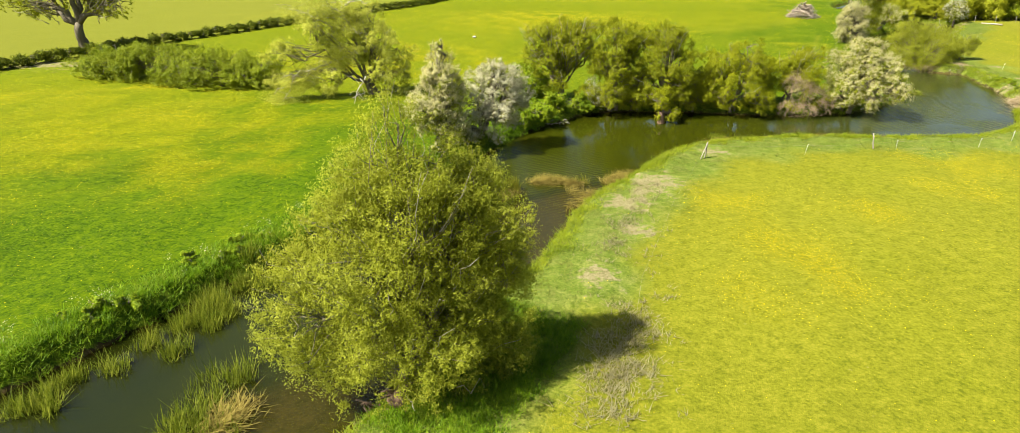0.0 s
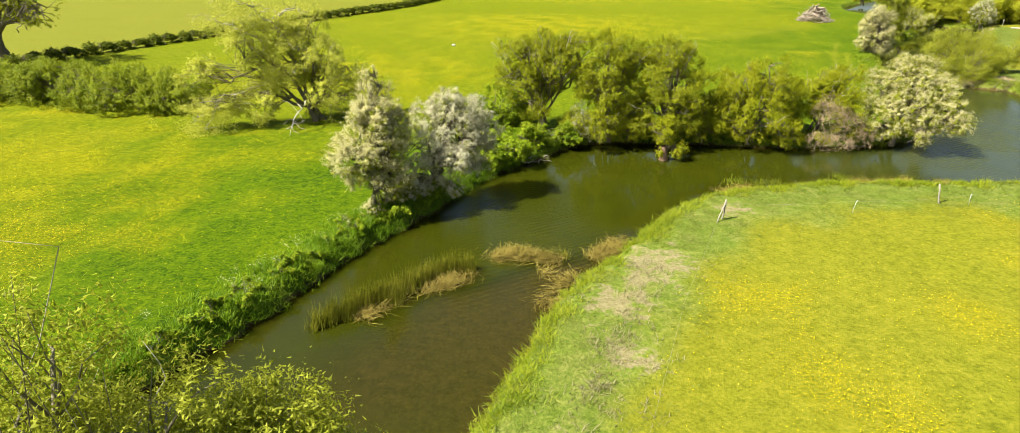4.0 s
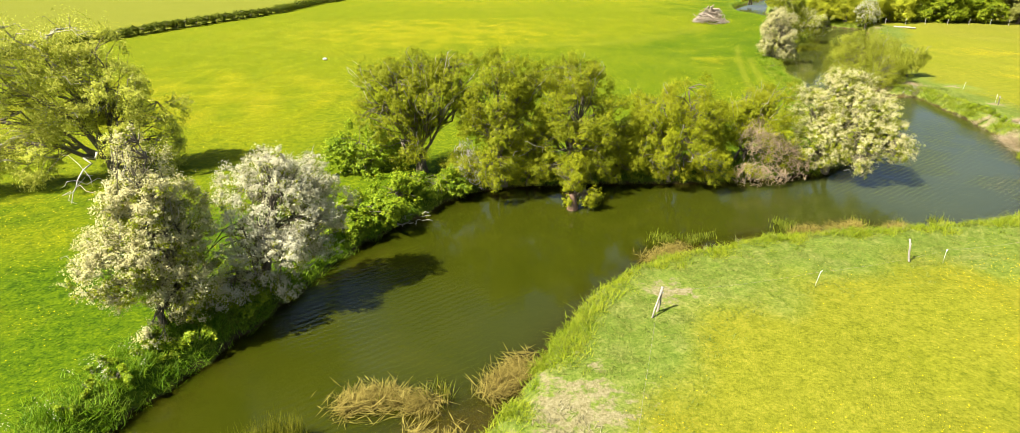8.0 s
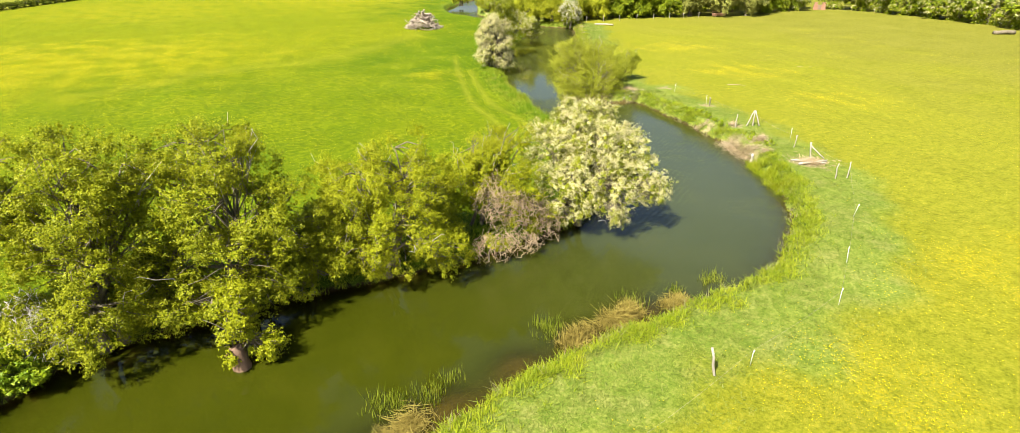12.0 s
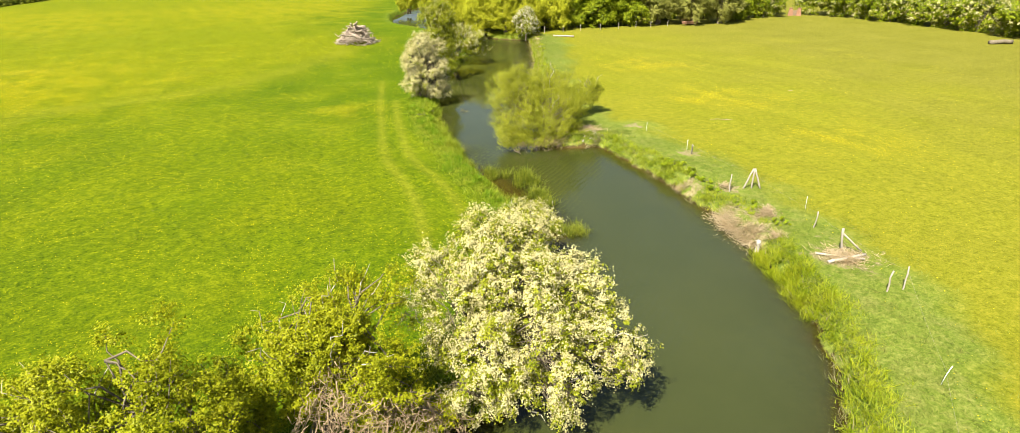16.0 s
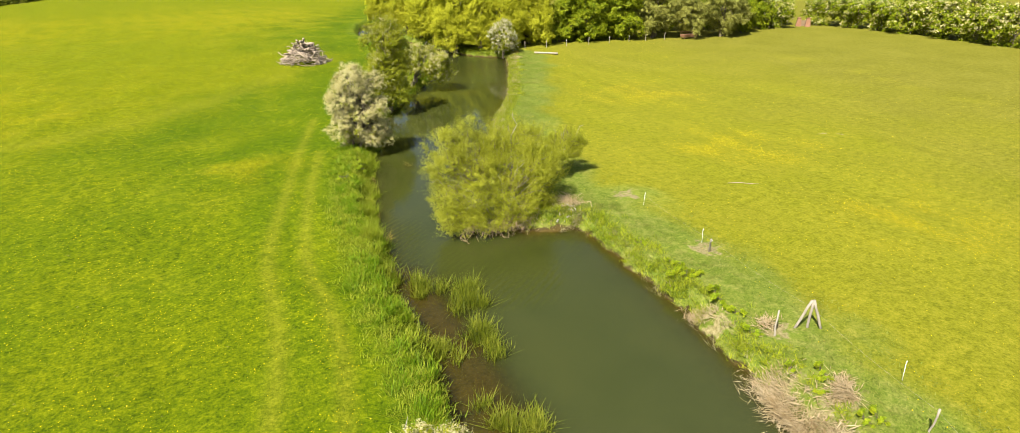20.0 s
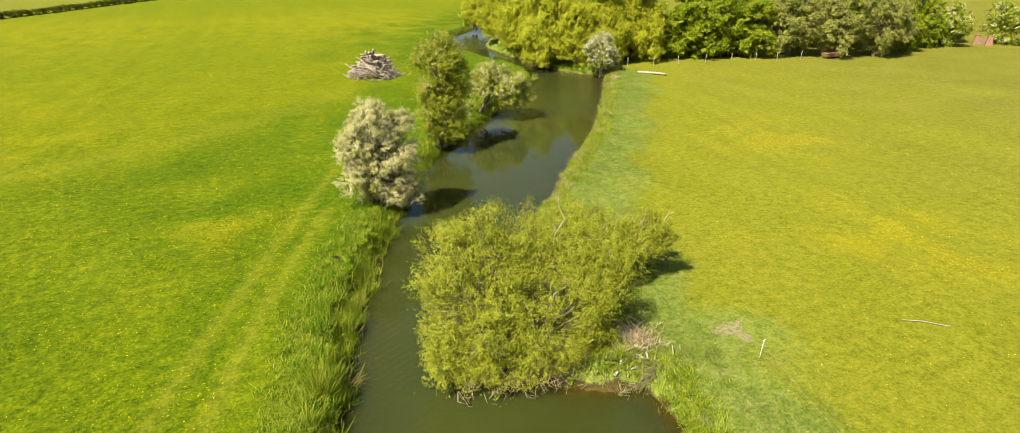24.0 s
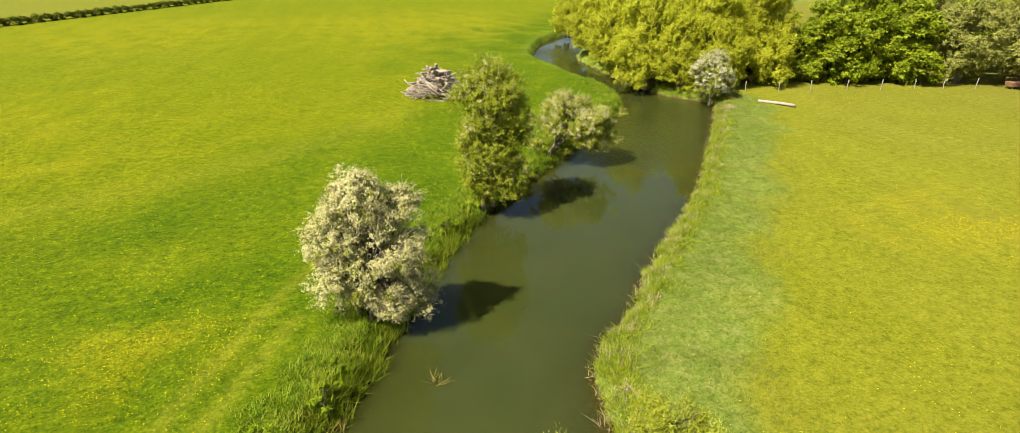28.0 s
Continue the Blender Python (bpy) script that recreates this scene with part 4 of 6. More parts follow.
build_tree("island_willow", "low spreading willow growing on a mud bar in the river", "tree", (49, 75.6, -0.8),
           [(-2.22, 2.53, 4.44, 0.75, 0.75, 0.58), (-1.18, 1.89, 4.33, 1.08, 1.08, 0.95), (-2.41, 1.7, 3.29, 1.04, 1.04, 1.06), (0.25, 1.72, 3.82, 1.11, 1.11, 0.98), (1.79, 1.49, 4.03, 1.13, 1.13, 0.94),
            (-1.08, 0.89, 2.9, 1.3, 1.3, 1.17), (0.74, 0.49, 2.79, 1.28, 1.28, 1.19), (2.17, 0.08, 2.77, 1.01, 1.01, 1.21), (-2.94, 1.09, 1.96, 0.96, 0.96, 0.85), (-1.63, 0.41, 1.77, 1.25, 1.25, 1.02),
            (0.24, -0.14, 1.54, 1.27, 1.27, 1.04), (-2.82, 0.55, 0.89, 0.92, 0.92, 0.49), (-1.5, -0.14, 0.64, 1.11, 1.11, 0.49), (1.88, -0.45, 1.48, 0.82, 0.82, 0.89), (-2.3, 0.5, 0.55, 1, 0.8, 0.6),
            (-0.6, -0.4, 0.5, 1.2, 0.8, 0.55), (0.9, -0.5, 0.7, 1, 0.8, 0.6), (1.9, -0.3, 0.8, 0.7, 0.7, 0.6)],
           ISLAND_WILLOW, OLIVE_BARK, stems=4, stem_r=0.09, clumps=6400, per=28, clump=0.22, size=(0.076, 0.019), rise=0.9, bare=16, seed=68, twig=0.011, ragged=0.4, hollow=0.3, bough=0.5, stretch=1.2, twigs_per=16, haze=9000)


def willow_shoots(place, spots, seed):
    """Long leafy shoots that stand up out of a willow's crown."""
    r = np.random.RandomState(seed)
    for x, y, z, tall in spots:
        root = thing("willow_shoot", (place[0] + x, place[1] + y, place[2]), "long upright leafy willow shoot", "branch", "willow shoots")
        tip = np.array([r.randn() * 0.3, r.randn() * 0.3, z + tall])
        path = bend(r, (0, 0, 0.3), tip, 0.05, 8, 0.02)
        piece("stem", *tube(path, np.linspace(0.02, 0.005, 8), 5), BARK, root, smooth=True)
        k = r.uniform(0.3, 1.0, 420)
        at = np.column_stack([np.interp(k, np.linspace(0, 1, 8), path[:, i]) for i in range(3)]) + r.randn(420, 3) * 0.11
        tagged(piece("leaf", *leaf_quads(r, at, r.randn(420, 3) + np.array([0, 0, 0.8]), 0.08, 0.022, None, False), WILLOW, root), kind="stuff")


willow_shoots((49.0, 75.8, -0.8), [(-1.6, 1.0, 3.2, 2.2), (-0.6, 2.6, 3.0, 2.4), (0.9, 1.6, 3.6, 2.0), (1.8, 3.4, 3.2, 1.9), (-2.2, 0.4, 2.6, 2.0), (0.2, 0.6, 4.0, 2.0), (2.6, 1.2, 3.2, 1.7)], 130)
willow_shoots((-3.4, 15.8, -0.5), [(-0.3, 0.6, 6.0, 2.8), (0.5, 0.6, 5.8, 2.6), (-1.4, 0.6, 4.0, 2.6), (1.6, 1.2, 4.2, 2.6), (-2.4, 0.4, 3.0, 2.4), (2.8, 1.4, 3.0, 2.2)], 131)
build_tree("willow_bush", "yellow-green willow bush at the meadow's edge", "bush", (55.4, 78.8, -0.2),
           [(-0.59, 1, 1.65, 1.05, 1.05, 1.11), (0.58, -0.22, 2.03, 0.91, 0.91, 0.89), (-0.16, -0.26, 1.36, 1.02, 1.02, 0.9), (-1.01, 0.31, 0.64, 0.98, 0.98, 0.78), (-1, 2.36, 1.76, 1.02, 1.02, 0.87)],
           WILLOW, stems=3, stem_r=0.08, clumps=1700, per=30, clump=0.20, size=(0.078, 0.02), rise=1.0, bare=20, seed=69, bough=0.42, stretch=1.2, haze=3000)
build_tree("hawthorn_bush", "upright rounded hawthorn thick with cream blossom", "bush", (47.6, 91.8, -0.05),
           [(0.07, -0.13, 4.73, 0.93, 0.79, 0.9), (1.24, -0.24, 4.27, 0.89, 0.76, 0.92), (-0.74, -0.06, 3.41, 0.89, 0.76, 0.98), (0.59, -0.18, 3.04, 1.22, 1.04, 1.27), (1.72, -0.28, 2.56, 0.81, 0.69, 0.96),
            (-0.54, -0.08, 1.89, 1.07, 0.91, 1.12), (0.88, -0.21, 1.45, 1.26, 1.07, 1.21), (1.97, -0.3, 0.97, 0.78, 0.66, 0.82), (-0.18, -0.11, 0.52, 0.88, 0.75, 0.7), (2.19, -0.32, 0.39, 0.56, 0.48, 0.54),
            (1.09, -0.22, 0.44, 0.83, 0.71, 0.71)],
           THORN, stems=3, stem_r=0.10, clumps=3300, per=36, clump=0.18, size=(0.064, 0.04), rise=0.1, blossom=BLOSSOM, bloom=0.74, bare=30, twigs_per=36, seed=70, group="hawthorns along the river", bough=0.42, haze=2500)
build_tree("hawthorn_tree", "tall narrow olive-green hawthorn with few flowers", "tree", (55.1, 102, -0.1),
           [(0.45, 0.19, 6.5, 1.51, 1.32, 0.95), (0.14, -0.04, 5.4, 1.71, 1.46, 1.52), (-0.03, -0.09, 3.74, 1.56, 1.34, 1.64), (0.07, -0.22, 2.13, 1.49, 1.29, 1.51), (1.32, 0.07, 4.32, 1.13, 0.98, 1.48),
            (0.82, -0.42, 1.19, 1.5, 1.3, 0.93)],
           THORN, stems=2, stem_r=0.12, clumps=3900, per=36, clump=0.18, size=(0.066, 0.04), rise=0.4, blossom=BLOSSOM, bloom=0.08, bare=10, seed=71, group="hawthorns along the river", hollow=0.3, bough=0.62, haze=4500)
build_tree("hawthorn_bush", "hawthorn with sparse white blossom leaning over the river", "bush", (61.6, 109.7, -0.3),
           [(1.57, -0.38, 2.45, 2.08, 2.08, 1.35), (0.22, -0.3, 1.47, 1.81, 1.81, 1.36), (2.56, -1.28, 1.93, 1.62, 1.62, 1.43), (1.15, 0.1, 3.35, 1.63, 1.63, 0.72), (3.53, -1.33, 2.69, 1.08, 1.08, 0.89)],
           THORN, stems=2, stem_r=0.11, clumps=2300, per=34, clump=0.18, size=(0.07, 0.042), rise=0.5, blossom=BLOSSOM, bloom=0.28, bare=20, twigs_per=10, seed=72, group="hawthorns along the river", bough=0.45, haze=2000)
build_tree("hawthorn_bush", "pale blossoming hawthorn beside the willow wood", "bush", (82.3, 121.6, -0.3),
           [(0, 0, 2.4, 1.9, 1.7, 1.7), (0.1, 0.1, 3.4, 1.3, 1.2, 1.0), (0.6, -0.4, 1.5, 1.5, 1.4, 1.3)],
           THORN, stems=2, stem_r=0.10, clumps=1040, per=36, clump=0.21, size=(0.10, 0.06), rise=0.2, blossom=PINKISH, bloom=0.5, bare=20, seed=73, group="hawthorns along the river")


# ---- the wood beyond the pool, the far hedge and the roadside hedge ----
def scatter_copies(proto, spots, seed):
    """Turned copies of one tree at places x, y; each a little different in size by its own pose."""
    r = np.random.RandomState(seed)
    for x, y, k in spots:
        copy_thing(proto, Matrix.Translation((x, y, -0.1)) @ pose(0, 0, 0, 0, 0, r.rand() * 360) @ Matrix.Diagonal((k, k, k * (0.9 + 0.2 * r.rand()), 1)))


wood_willow = build_tree("wood_willow", "tall feathery yellow-green willow at the edge of a wood", "tree", (79.6, 129.6, -0.3),
                         [(0, 0, 3.0, 3.2, 3.0, 2.8), (0.3, 0.2, 6.2, 2.8, 2.6, 2.6), (-1.6, -0.8, 2.0, 2.2, 2.0, 1.9), (1.8, 0.4, 4.2, 2.2, 2.2, 2.6), (-0.6, 0.4, 8.4, 1.7, 1.7, 1.8)],
                         WOOD_WILLOW, stems=3, stem_r=0.18, clumps=2300, per=30, clump=0.36, size=(0.19, 0.055), rise=1.0, bare=10, seed=80, twigs_per=7, group="willow wood")
scatter_copies(wood_willow, [(86.2, 127.6, 1.0), (91.4, 127.0, 1.05), (80.6, 137.0, 1.0), (88.5, 134.8, 1.1), (95.0, 133.0, 1.05), (81.6, 142.5, 0.9), (82.4, 149.0, 0.85), (84.8, 126.0, 0.85), (82.2, 126.8, 0.75), (80.6, 133.0, 0.9), (85.6, 152.5, 1.0), (91.0, 143.0, 1.1),
                             (97.5, 141.0, 1.1), (91.5, 160.5, 1.0), (98.5, 154.0, 1.1), (106.0, 148.0, 1.1), (86.5, 168.5, 0.8), (95.0, 170.0, 1.0), (101.5, 163.0, 1.1)], 5)
wood_maple = build_tree("wood_maple", "bright green leafy tree at the edge of a wood", "tree", (101.0, 124.5, 0),
                        [(0, 0, 3.6, 3.0, 2.6, 3.2), (0.4, 0.2, 6.8, 2.6, 2.4, 2.2), (-1.6, -0.8, 2.4, 2.2, 1.8, 2.1), (1.9, -0.5, 2.4, 2.0, 1.9, 2.2)],
                        SHADY, stems=2, stem_r=0.18, clumps=1100, per=26, clump=0.38, size=(0.24, 0.12), rise=0.2, seed=81, twigs_per=7, group="trees of the wood")
scatter_copies(wood_maple, [(97.0, 126.5, 0.9), (106.5, 123.5, 1.0), (104.0, 130.5, 1.15), (131.0, 117.5, 0.9), (137.0, 119.5, 0.9), (112.0, 131.0, 1.1), (120.5, 126.5, 1.05), (128.5, 124.0, 1.0)], 6)
wood_silver = build_tree("wood_silver_willow", "billowing grey-green willow at the edge of a wood", "tree", (112.6, 121.5, 0),
                         [(0, 0, 4.0, 3.6, 3.2, 3.4), (0.8, 0.2, 7.0, 2.8, 2.6, 2.2), (-2.2, -0.4, 3.0, 2.4, 2.2, 2.4), (2.6, -0.6, 2.6, 2.2, 2.0, 2.2)],
                         SILVER, stems=2, stem_r=0.25, clumps=1200, per=26, clump=0.40, size=(0.25, 0.08), rise=-0.1, bare=10, seed=82, twigs_per=7, group="trees of the wood")
scatter_copies(wood_silver, [(118.2, 118.4, 1.05), (123.8, 116.2, 0.95), (122.0, 133.5, 1.1)], 7)
far_thorn = build_tree("hedge_thorn", "tall hedgerow hawthorn with patches of white blossom", "tree", (153.5, 116.0, 0),
                       [(0, 0, 2.2, 3.0, 3.0, 2.3), (0.4, 1.2, 3.6, 2.2, 2.2, 1.8), (-0.4, -1.4, 3.0, 2.2, 2.2, 1.8)],
                       SHADY, stems=3, stem_r=0.12, clumps=660, per=14, clump=0.38, size=(0.27, 0.13), rise=0.2, blossom=BLOSSOM, bloom=0.22, seed=83, twigs_per=5, group="tall hedge beyond the right meadow")
scatter_copies(far_thorn, [(154.8, 110.5, 1.0), (154.6, 105.0, 1.1), (153.4, 99.5, 1.0), (152.0, 94.0, 1.1), (150.4, 88.5, 1.0), (148.4, 83.0, 1.1), (146.4, 77.5, 1.05), (144.4, 72.0, 1.1),
                           (142.4, 66.5, 1.0), (140.4, 61.0, 1.05), (158.5, 112.5, 1.2), (158.5, 101.0, 1.2), (155.5, 90.0, 1.2), (151.5, 79.0, 1.2), (147.5, 68.5, 1.2), (143.0, 119.5, 0.9), (148.0, 121.0, 0.95)], 8)
hedge_bush = build_tree("hedge_bush", "clipped dark green field hedge shrub", "hedge", (-55.4, 68.5, 0),
                        [(0, 0, 0.7, 0.95, 1.25, 0.8), (0.1, 1.2, 0.7, 0.85, 1.0, 0.75), (0, -0.8, 0.6, 0.8, 0.9, 0.7)],
                        HEDGE, stems=3, stem_r=0.03, clumps=170, per=18, clump=0.18, size=(0.15, 0.08), rise=0.2, seed=84, twigs_per=4, group="long field hedge", twig=0.012)
HEDGE_LINE = curve_through([(-66, 42), (-58.5, 60), (-54.9, 70), (-50.2, 84.8), (-41, 107.5), (-32.5, 129), (-22, 152), (-14, 179), (-3, 202), (20, 243), (52, 300)], 30)
run = np.concatenate([[0], np.cumsum(np.linalg.norm(np.diff(HEDGE_LINE, axis=0), axis=1))])
for k, s in enumerate(np.arange(0, run[-1], 2.3)):
    x, y = np.interp(s, run, HEDGE_LINE[:, 0]), np.interp(s, run, HEDGE_LINE[:, 1])
    if abs(s - 27.5) < 1.2:
        continue
    kk = 0.85 + 0.3 * random.random()
    copy_thing(hedge_bush, Matrix.Translation((x, y, -0.05)) @ pose(0, 0, 0, 0, 0, -22 + 180 * (k % 2) + random.uniform(-14, 14)) @ Matrix.Diagonal((kk, 1.5, kk, 1)))


# ---- dead wood ----
def tangle(name, label, category, place, reach, tall, count, material, thick, seed, flat=0.5, group=""):
    """A heap or thicket of bent bare sticks, each a part."""
    r = np.random.RandomState(seed)
    root = thing(name, place, label, category, group)
    for _ in range(count):
        a, d = r.rand() * 6.283, reach * math.sqrt(r.rand())
        top = max(0.06, tall * (1 - (d / reach) ** 1.4) * (0.5 + 0.5 * r.rand()))
        c = np.array([math.cos(a) * d, math.sin(a) * d, top])
        b = r.rand() * 6.283
        way = np.array([math.cos(b), math.sin(b), r.randn() * (1 - flat)])
        length = reach * (0.25 + 0.5 * r.rand())
        p, q = c - way * length * 0.5, c + way * length * 0.5
        p[2], q[2] = max(p[2], 0.03), max(q[2], 0.03)
        piece("stick", *tube(bend(r, p, q, 0.08 * length, 5, 0.07), np.linspace(1.2, 0.5, 5) * thick * (0.5 + r.rand()), 5), material, root, smooth=True)
    return root


log_pile = tangle("log_pile", "heap of cut grey branches and trunks on the meadow", "wood pile", (57.4, 129.2, 0.0), 2.6, 2.8, 330, LOG_BARK, 0.045, 91, 0.6)
r = np.random.RandomState(191)
for _ in range(26):
    a, d, turn = r.rand() * 6.283, 1.7 * math.sqrt(r.rand()), r.rand() * 6.283
    c = np.array([math.cos(a) * d, math.sin(a) * d, max(0.2, 2.7 * (1 - (d / 2.4) ** 1.5))])
    way = np.array([math.cos(turn), math.sin(turn), 0.35 * r.randn()]) * (0.5 + 0.5 * r.rand())
    piece("log", *tube(bend(r, c - way, c + way, 0.05, 5, 0.03), np.linspace(1.1, 0.8, 5) * (0.09 + 0.09 * r.rand()), 7), LOG_BARK, log_pile, smooth=True)


def thicket(name, label, place, lobes, count, material, thick, seed, reach=0.8):
    """A mass of dead crossing stems over rounded humps, looser at the edge, each stem a part."""
    r = np.random.RandomState(seed)
    root = thing(name, place, label, "dead wood")
    lobes = np.array(lobes, float)
    weight = lobes[:, 3] * lobes[:, 5]
    for i in r.choice(len(lobes), count, p=weight / weight.sum()):
        d = unit(r.randn(1, 3))[0]
        d[2] = abs(d[2]) * (1 if r.rand() < 0.8 else -1)
        c = lobes[i, :3] + d * lobes[i, 3:] * (0.72 + 0.33 * r.rand())
        side = np.cross(d, r.randn(3))
        way = unit((side / np.linalg.norm(side) + 0.35 * r.randn(3) - np.array([0, 0, 0.25]))[None])[0]
        long = reach * (0.3 + 0.9 * r.rand())
        path = bend(r, c - way * long * 0.5, c + way * long * 0.5, -0.25 * long * r.rand(), 6, 0.14)
        path[:, 2] = np.maximum(path[:, 2], -0.86 - place[2])
        piece("stick", *tube(path, np.linspace(1.2, 0.4, 6) * thick * (0.4 + 0.9 * r.rand()), 4), material, root, smooth=True)
    return root


thicket("dead_brush", "thicket of dead pinkish-brown brush hanging to the water", (24.6, 53.6, 0.0),
        [(0.2, -0.5, 1.3, 1.2, 0.8, 1.2), (-0.6, -0.3, 2.0, 0.8, 0.6, 0.7), (1.3, -0.5, 0.8, 1.1, 0.7, 1.0), (-0.9, -0.8, -0.1, 1.0, 0.6, 0.7), (0.4, -1.1, -0.2, 1.2, 0.5, 0.6), (2.3, -0.5, 0.1, 0.9, 0.6, 0.8), (-0.2, 0.0, 2.6, 0.6, 0.5, 0.5)],
        760, DEAD_TWIG, 0.012, 92, 0.8)
for k, (x, y, z, w, h) in enumerate([(23.7, 52.75, -0.3, 0.4, 0.45), (26.0, 53.2, -0.4, 0.45, 0.7)]):
    build_tree("sallow_sprout", "young green sallow growing through dead brush", "bush", (x, y, z), [(0, 0, h * 0.7, w, w * 0.8, h), (0.3, 0.1, h * 0.5, w * 0.8, w * 0.7, h * 0.8)],
               SALLOW, stems=2, stem_r=0.03, clumps=int(300 * w), per=23, clump=0.14, size=(0.085, 0.042), rise=0.6, seed=180 + k, group="young sallows in the dead brush", twig=0.006, twigs_per=5)
thicket("dead_brush", "brown dead stems in the water under the island willow", (48.6, 75.0, -0.6), [(-1.6, 0.2, 0.1, 1.0, 0.5, 0.5), (0.2, -0.2, 0.1, 1.2, 0.5, 0.5), (1.6, -0.3, 0.1, 0.9, 0.5, 0.5), (2.6, -0.6, 0.0, 0.8, 0.5, 0.3)], 200, DEAD_TWIG, 0.012, 98, 0.9)
thicket("dead_branch_tangle", "bleached dead branches hanging under a sallow", (7.2, 53.4, 0.0), [(0, 0, 1.0, 0.8, 0.6, 0.9), (-0.3, 0.1, 1.9, 0.5, 0.5, 0.6), (0.5, -0.2, 0.2, 0.6, 0.4, 0.6)], 110, BLEACHED, 0.011, 93, 0.8)
tangle("driftwood_pile", "driftwood and straw caught on the mud bar", "dead wood", (52.3, 74.4, -0.55), 1.1, 0.6, 60, BLEACHED, 0.03, 94, 0.8)
tangle("driftwood_pile", "dead sticks washed up along the bank", "dead wood", (3.7, 50.5, -0.8), 1.0, 0.3, 24, PALE_BARK, 0.02, 95, 0.9)
tangle("driftwood_pile", "dead roots and sticks at the foot of the willow", "dead wood", (-3.4, 14.9, -0.45), 1.1, 0.6, 34, ROTTEN, 0.035, 96, 0.7)


def build_stump(place, tall, wide, seed, label, wood=ROTTEN):
    r = np.random.RandomState(seed)
    root = thing("tree_stump", place, label, "tree stump")
    k = np.linspace(0, 1, 7)
    piece("trunk", *tube(np.column_stack([0.08 * np.sin(k * 4), 0.05 * np.cos(k * 3), -0.3 + (tall + 0.3) * k]), wide * (1.25 - 0.5 * k + 0.1 * r.randn(7)), 9), wood, root)
    for _ in range(5):
        a = r.rand() * 6.283
        tip = np.array([math.cos(a), math.sin(a), 0.2 + r.rand()]) * wide * 1.8
        piece("splinter", *tube(bend(r, (0, 0, tall * 0.8), tip + (0, 0, tall * 0.6), 0.1, 4), np.linspace(0.6, 0.1, 4) * wide * 0.4, 5), wood, root)
    return root


build_stump((12.4, 50.8, -0.9), 1.0, 0.28, 3, "rotten red-brown willow stump standing in the water")
build_tree("sallow_sprig", "leafy sallow regrowth on a stump in the water", "bush", (12.7, 50.9, -0.85),
           [(0.2, 0, 0.9, 0.8, 0.7, 0.9), (-0.2, 0.5, 1.8, 0.9, 0.9, 0.9)], SALLOW, stems=1, stem_r=0.05, clumps=220, per=36, clump=0.19, size=(0.085, 0.042), seed=97)
build_stump((-3.3, 15.0, -0.7), 1.2, 0.34, 5, "split red-brown willow stump at the water's edge")
build_stump((46.0, 55.8, -0.75), 0.55, 0.11, 6, "bleached forked stump at the water's edge", BLEACHED)


def build_fallen_limb(label, ways, seed, leaves=0, wood=PALE_BARK):
    """A long limb with side shoots, bare or still hung with thin leaves."""
    r = np.random.RandomState(seed)
    root = thing("fallen_limb", ways[0][0], label, "dead branch")
    o = np.array(ways[0][0])
    for a, b, thick, sag in ways:
        path = bend(r, np.array(a) - o, np.array(b) - o, sag, 9, 0.03)
        limb = piece("limb", *tube(path, np.linspace(1, 0.25, 9) * thick, 7), wood, root, smooth=True)
        for _ in range(7):
            p = path[r.randint(3, 9)]
            q = p + np.append(r.randn(2), 0.4 * r.randn()) * 0.9
            q[2] = max(q[2], 0.05 - o[2])
            piece("shoot", *tube(bend(r, p, q, 0.15, 5, 0.06), np.linspace(1, 0.3, 5) * thick * 0.28, 5), wood, limb, smooth=True)
        if leaves:
            spray = path[r.randint(2, 9, leaves // 40)] + r.randn(leaves // 40, 3) * np.array([0.75, 0.6, 0.35])
            at = spray[r.randint(0, len(spray), leaves)] + r.randn(leaves, 3) * np.array([0.22, 0.22, 0.28]) - np.array([0, 0, 0.25])
            at[:, 2] = np.maximum(at[:, 2], 0.1 - o[2])
            tagged(piece("foliage", *leaf_quads(r, at, r.randn(leaves, 3) - np.array([0, 0, 0.8]), 0.11, 0.045, None, False), PALE_WILLOW, root, "thin pale green leaves"), kind="stuff")
    return root


build_fallen_limb("long bare willow limb propped down to the grass", [((-12.9, 57.6, 3.9), (-16.2, 56.4, 2.9), 0.17, 0.1), ((-16.2, 56.4, 2.9), (-20.7, 54.5, 0.5), 0.13, 0.45), ((-17.5, 55.8, 2.6), (-19.6, 53.9, 0.3), 0.06, 0.3), ((-15.4, 56.7, 3.1), (-14.9, 56.2, 4.2), 0.05, 0.1)], 6, 4200)
build_fallen_limb("bare pale forked limb above the willow crown", [((-12.9, 57.7, 4.6), (-14.6, 57.0, 6.7), 0.15, 0.1), ((-14.6, 57.0, 6.7), (-14.4, 57.1, 7.9), 0.13, 0.0), ((-14.4, 57.1, 7.8), (-13.0, 57.7, 8.2), 0.08, 0.2), ((-14.5, 57.0, 7.0), (-15.9, 56.5, 8.4), 0.10, -0.2), ((-15.9, 56.5, 8.4), (-17.7, 55.7, 9.2), 0.07, 0.0)], 7, 1600)
